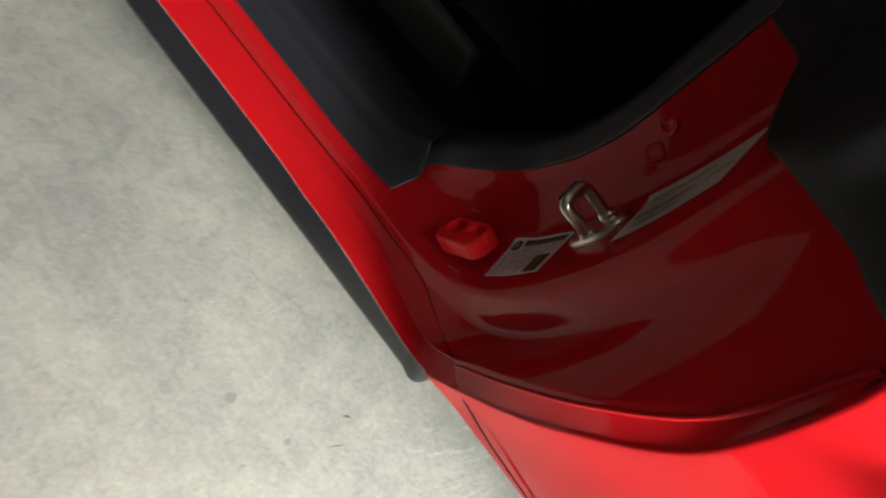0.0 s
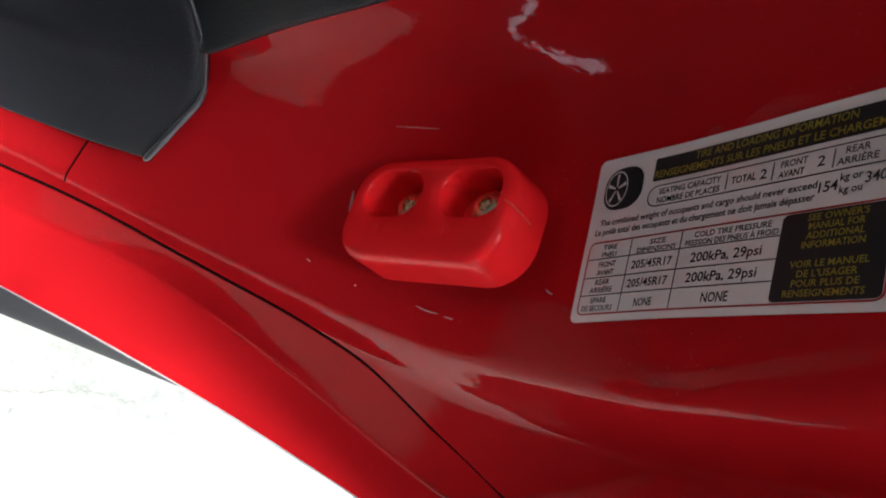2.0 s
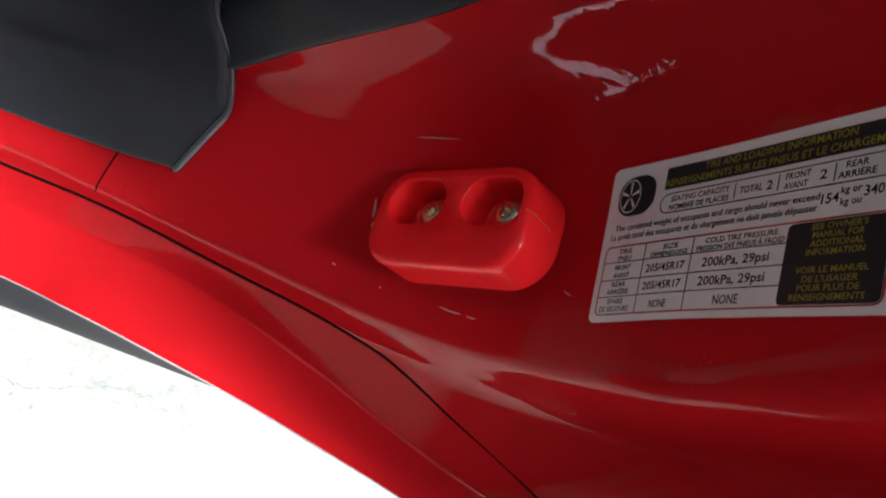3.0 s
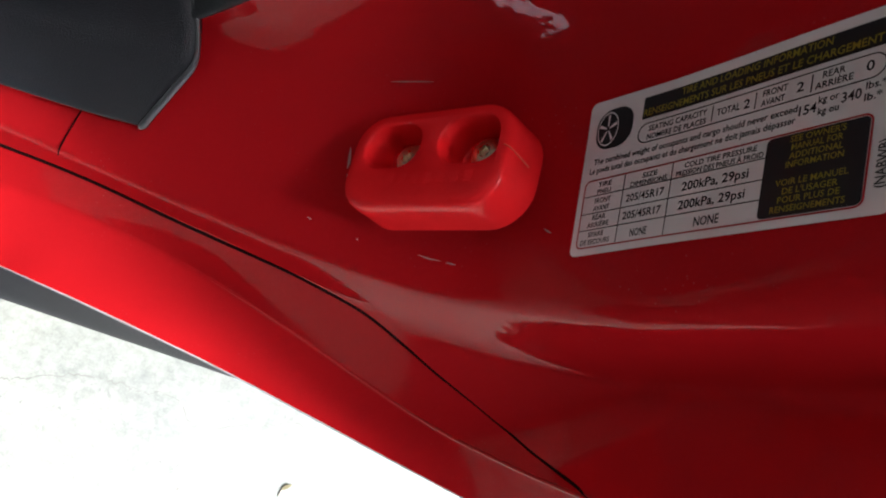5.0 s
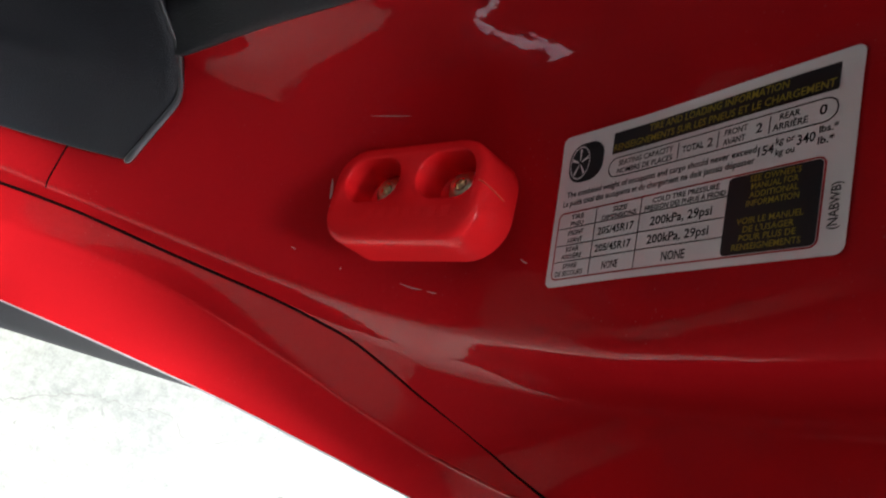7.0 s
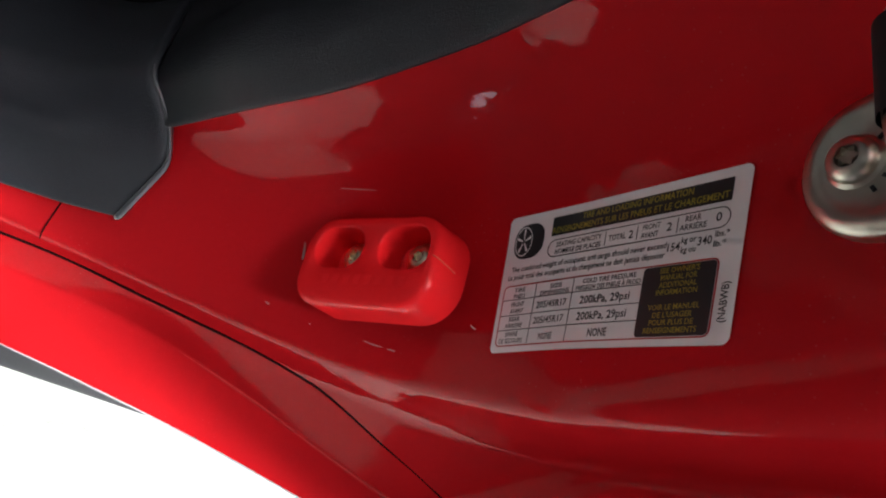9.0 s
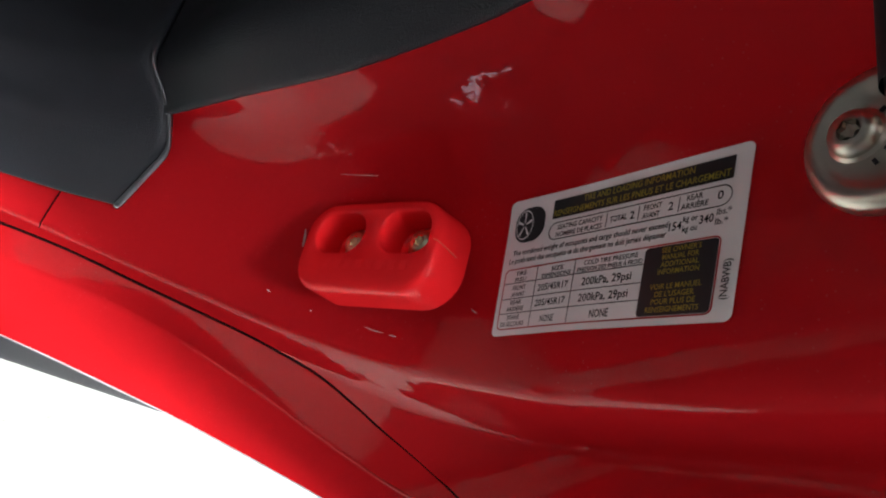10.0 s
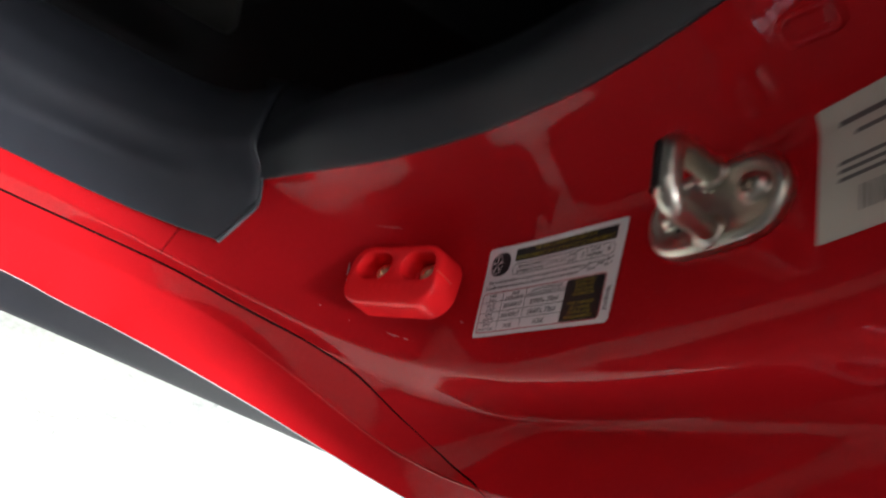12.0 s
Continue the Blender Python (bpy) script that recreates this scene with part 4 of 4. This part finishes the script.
def seat(x, y):
    cushion = loft([[(x - .30, y + q * .22, .42), (x - .28, y + q * .24, .50 + abs(q) * .03), (x - .05, y + q * .25, .49 + abs(q) * .05), (x + .20, y + q * .25, .47 + abs(q) * .06), (x + .22, y + q * .22, .36)] for q in (-1, -.75, -.4, 0, .4, .75, 1)], (0, .04, .05, .05, 0), 4, 4, 3)
    back = loft([[(x + .12, y + q * .22, .44), (x + .17 - abs(q) * .05, y + q * .25, .60), (x + .24 - abs(q) * .05, y + q * .24, .85), (x + .30, y + q * .14, 1.05), (x + .36, y + q * .12, 1.03), (x + .34, y + q * .22, .6)] for q in (-1, -.75, -.4, 0, .4, .75, 1)], (0, .05, .05, .05, .03, 0), 4, 4, 3)
    root = part("seat_cushion", cushion, BLACK_CLOTH, car, "black seat cushion with raised bolsters")
    if y < .8:
        part("side_cover", box((.19, .022, .085), .009, (x - .305, y - .250, .462), 3), SEAT_PLASTIC, root, "grey-brown plastic cover on the side of the seat")
    part("seat_backrest", back, BLACK_CLOTH, car, "black seat backrest")
    return root


seat(.02, .48)
seat(.02, 1.15)


def wheel(x, y, out):
    w = part("wheel", lathe(((.10, -.09), (.27, -.10), (.302, -.08), (.308, 0), (.302, .08), (.27, .10), (.215, .095)), (x, y, .308), (0, out, 0), 32), BLACK_RUBBER, car, "black road tyre on a dark rim")
    part("rim", lathe(((.215, .095), (.20, .07), (.19, .03), (.06, .05), (.03, .06), (.001, .06)), (x, y, .308), (0, out, 0), 32), SKIRT_PLASTIC, w)


for x in (.95, -1.36):
    wheel(x, .07, -1)
    wheel(x, 1.45, 1)

# ---- floor marks and litter ----
def strip(points, width, z, seed):
    rnd = random.Random(seed)
    path = spline([(*p, z) for p in points], 10)
    rows = []
    for i, p in enumerate(path):
        t = (path[min(i + 1, len(path) - 1)] - path[max(i - 1, 0)]).normalized()
        side = Vector((-t.y, t.x, 0))
        j = side * rnd.uniform(-.0022, .0022)
        w = width * rnd.uniform(.3, 1.2)
        rows.append([p + j - side * w, p + j + side * w])
    return grid_mesh(rows)


CRACK_DARK = material("dirt_in_crack", (0.19, 0.186, 0.166), 0.9, 0, 0, 60, 0.25)
OIL_SPOT = material("old_spot_on_concrete", (0.19, 0.185, 0.175), 0.8, 0, 0, 160, 0.2)
DRY_LEAF = material("dry_leaf", (0.14, 0.12, 0.06), 0.8, 0, 0, 200, 0.3)
TWIG = material("dry_grass_stalk", (0.28, 0.25, 0.19), 0.8, 0, 0, 200, 0.3)
part("hairline_crack", strip(((-.276, -.018), (-.262, -.026), (-.238, -.037), (-.214, -.033), (-.195, -.025), (-.158, -.008), (-.132, -.006), (-.108, -.007)), .0008, .0006, 2), CRACK_DARK, floor, "hairline crack in the concrete")
part("hairline_crack", strip(((-.108, -.007), (-.071, -.004), (-.041, -.023), (.01, -.005), (.052, .009), (.116, -.004), (.153, 0)), .0005, .0006, 3), CRACK_DARK, floor, "finer end of the hairline crack")
part("hairline_crack", strip(((-.46, -.085), (-.44, -.070), (-.425, -.074), (-.405, -.060)), .0009, .0006, 4), CRACK_DARK, floor, "short hairline crack in the concrete")
for x, y, r in ((-.078, -.184, .0105), (.033, -.153, .006), (-.068, .047, .003)):
    rr = random.Random(9)
    bm = bmesh.new()
    bm.faces.new([bm.verts.new((x + r * rr.uniform(.8, 1.1) * math.cos(a), y + r * rr.uniform(.8, 1.1) * math.sin(a), .0006)) for a in [2 * math.pi * k / 18 for k in range(18)]])
    part("old_spot", bm, OIL_SPOT, floor, "small dark old spot on the concrete")


PALE_SCRATCH = material("pale_scratch_in_concrete", (0.40, 0.40, 0.365), 0.7, 0, 0, 60, 0.1)
def scrape(x, y, degrees, length, width, mat, seed):
    dx, dy = length * math.cos(radians(degrees)), length * math.sin(radians(degrees))
    part("scrape", strip(((x, y), (x + dx * .5, y + dy * .5 + .0008), (x + dx, y + dy)), width, .0006, seed), mat, floor, "fine scrape in the concrete")


rnd = random.Random(21)
for k in range(34):  # scrapes beside the rear of the door opening
    scrape(rnd.uniform(.16, .31), rnd.uniform(.0, .11), rnd.uniform(55, 75), rnd.uniform(.012, .05), rnd.uniform(.0003, .0008), PALE_SCRATCH if k % 4 else CRACK_DARK, 40 + k)
for k in range(16):
    scrape(rnd.uniform(.04, .20), rnd.uniform(-.13, .0), rnd.uniform(8, 34), rnd.uniform(.006, .024), .0004, PALE_SCRATCH if k % 3 else CRACK_DARK, 80 + k)
for x, y, turn, size in ((-.171, -.072, 91, .031), (-.160, -.063, 90, .026), (-.232, -.165, 96, .020), (-.152, -.058, 88, .012)):
    scrape(x, y, turn, size, .0008, PALE_SCRATCH, 7)
for k in range(26):  # chips and pits of the worn surface
    x, y, r = rnd.uniform(-.75, .3), rnd.uniform(-.42, .02), rnd.uniform(.0008, .0024)
    bm = bmesh.new()
    bm.faces.new([bm.verts.new((x + r * rnd.uniform(.5, 1.3) * math.cos(a), y + r * rnd.uniform(.5, 1.3) * math.sin(a), .0006)) for a in [2 * math.pi * q / 9 for q in range(9)]])
    part("chip", bm, PALE_SCRATCH if k % 3 else CRACK_DARK, floor, "small worn chip in the concrete")


def leaf(x, y, turn, size):
    rows = []
    for i in range(7):
        t = i / 6
        w = size * .17 * math.sin(math.pi * min(1, t * .95 + .03))
        rows.append([Vector((size * (t - .5), s * w, .0016 + .0007 * abs(s) + .0006 * math.sin(3 * t))) for s in (-1, -.4, .4, 1)])
    ob = link_mesh("dry_leaf", solid(grid_mesh(rows), .0004), DRY_LEAF)
    ob.matrix_world = pose(x, y, -.001, 0, 0, turn)
    return tagged(ob, "small curled dry brown leaf on the concrete floor", "leaf")


leaf(.061, -.051, 40, .012)


def stalk(x, y, turn, size):
    ob = link_mesh("grass_stalk", sweep([Vector((size * (t - .5), size * .08 * math.sin(3 * t), .0009)) for t in (0, .25, .5, .75, 1)], circle(.0007, 6)), TWIG)
    ob.matrix_world = pose(x, y, 0, 0, 0, turn)
    return tagged(ob, "thin dry grass stalk lying on the floor", "stalk", "stalks on the floor")


for x, y, turn, size in ((.089, -.0955, 60, .024), (.104, .071, 12, .010), (.187, .0755, 42, .016), (.058, -.057, 70, .010), (-.47, -.13, 20, .022)):
    stalk(x, y, turn, size)

# ---- unseen lamp added on the ceiling over the floor beside the car ----
tagged(link_mesh("added_lamp_housing", box((3.26, .48, .06), .015, (1.12, -.45, 2.57)), UNSEEN_DARK), "unseen grey lamp housing added on the garage ceiling", "lamp")
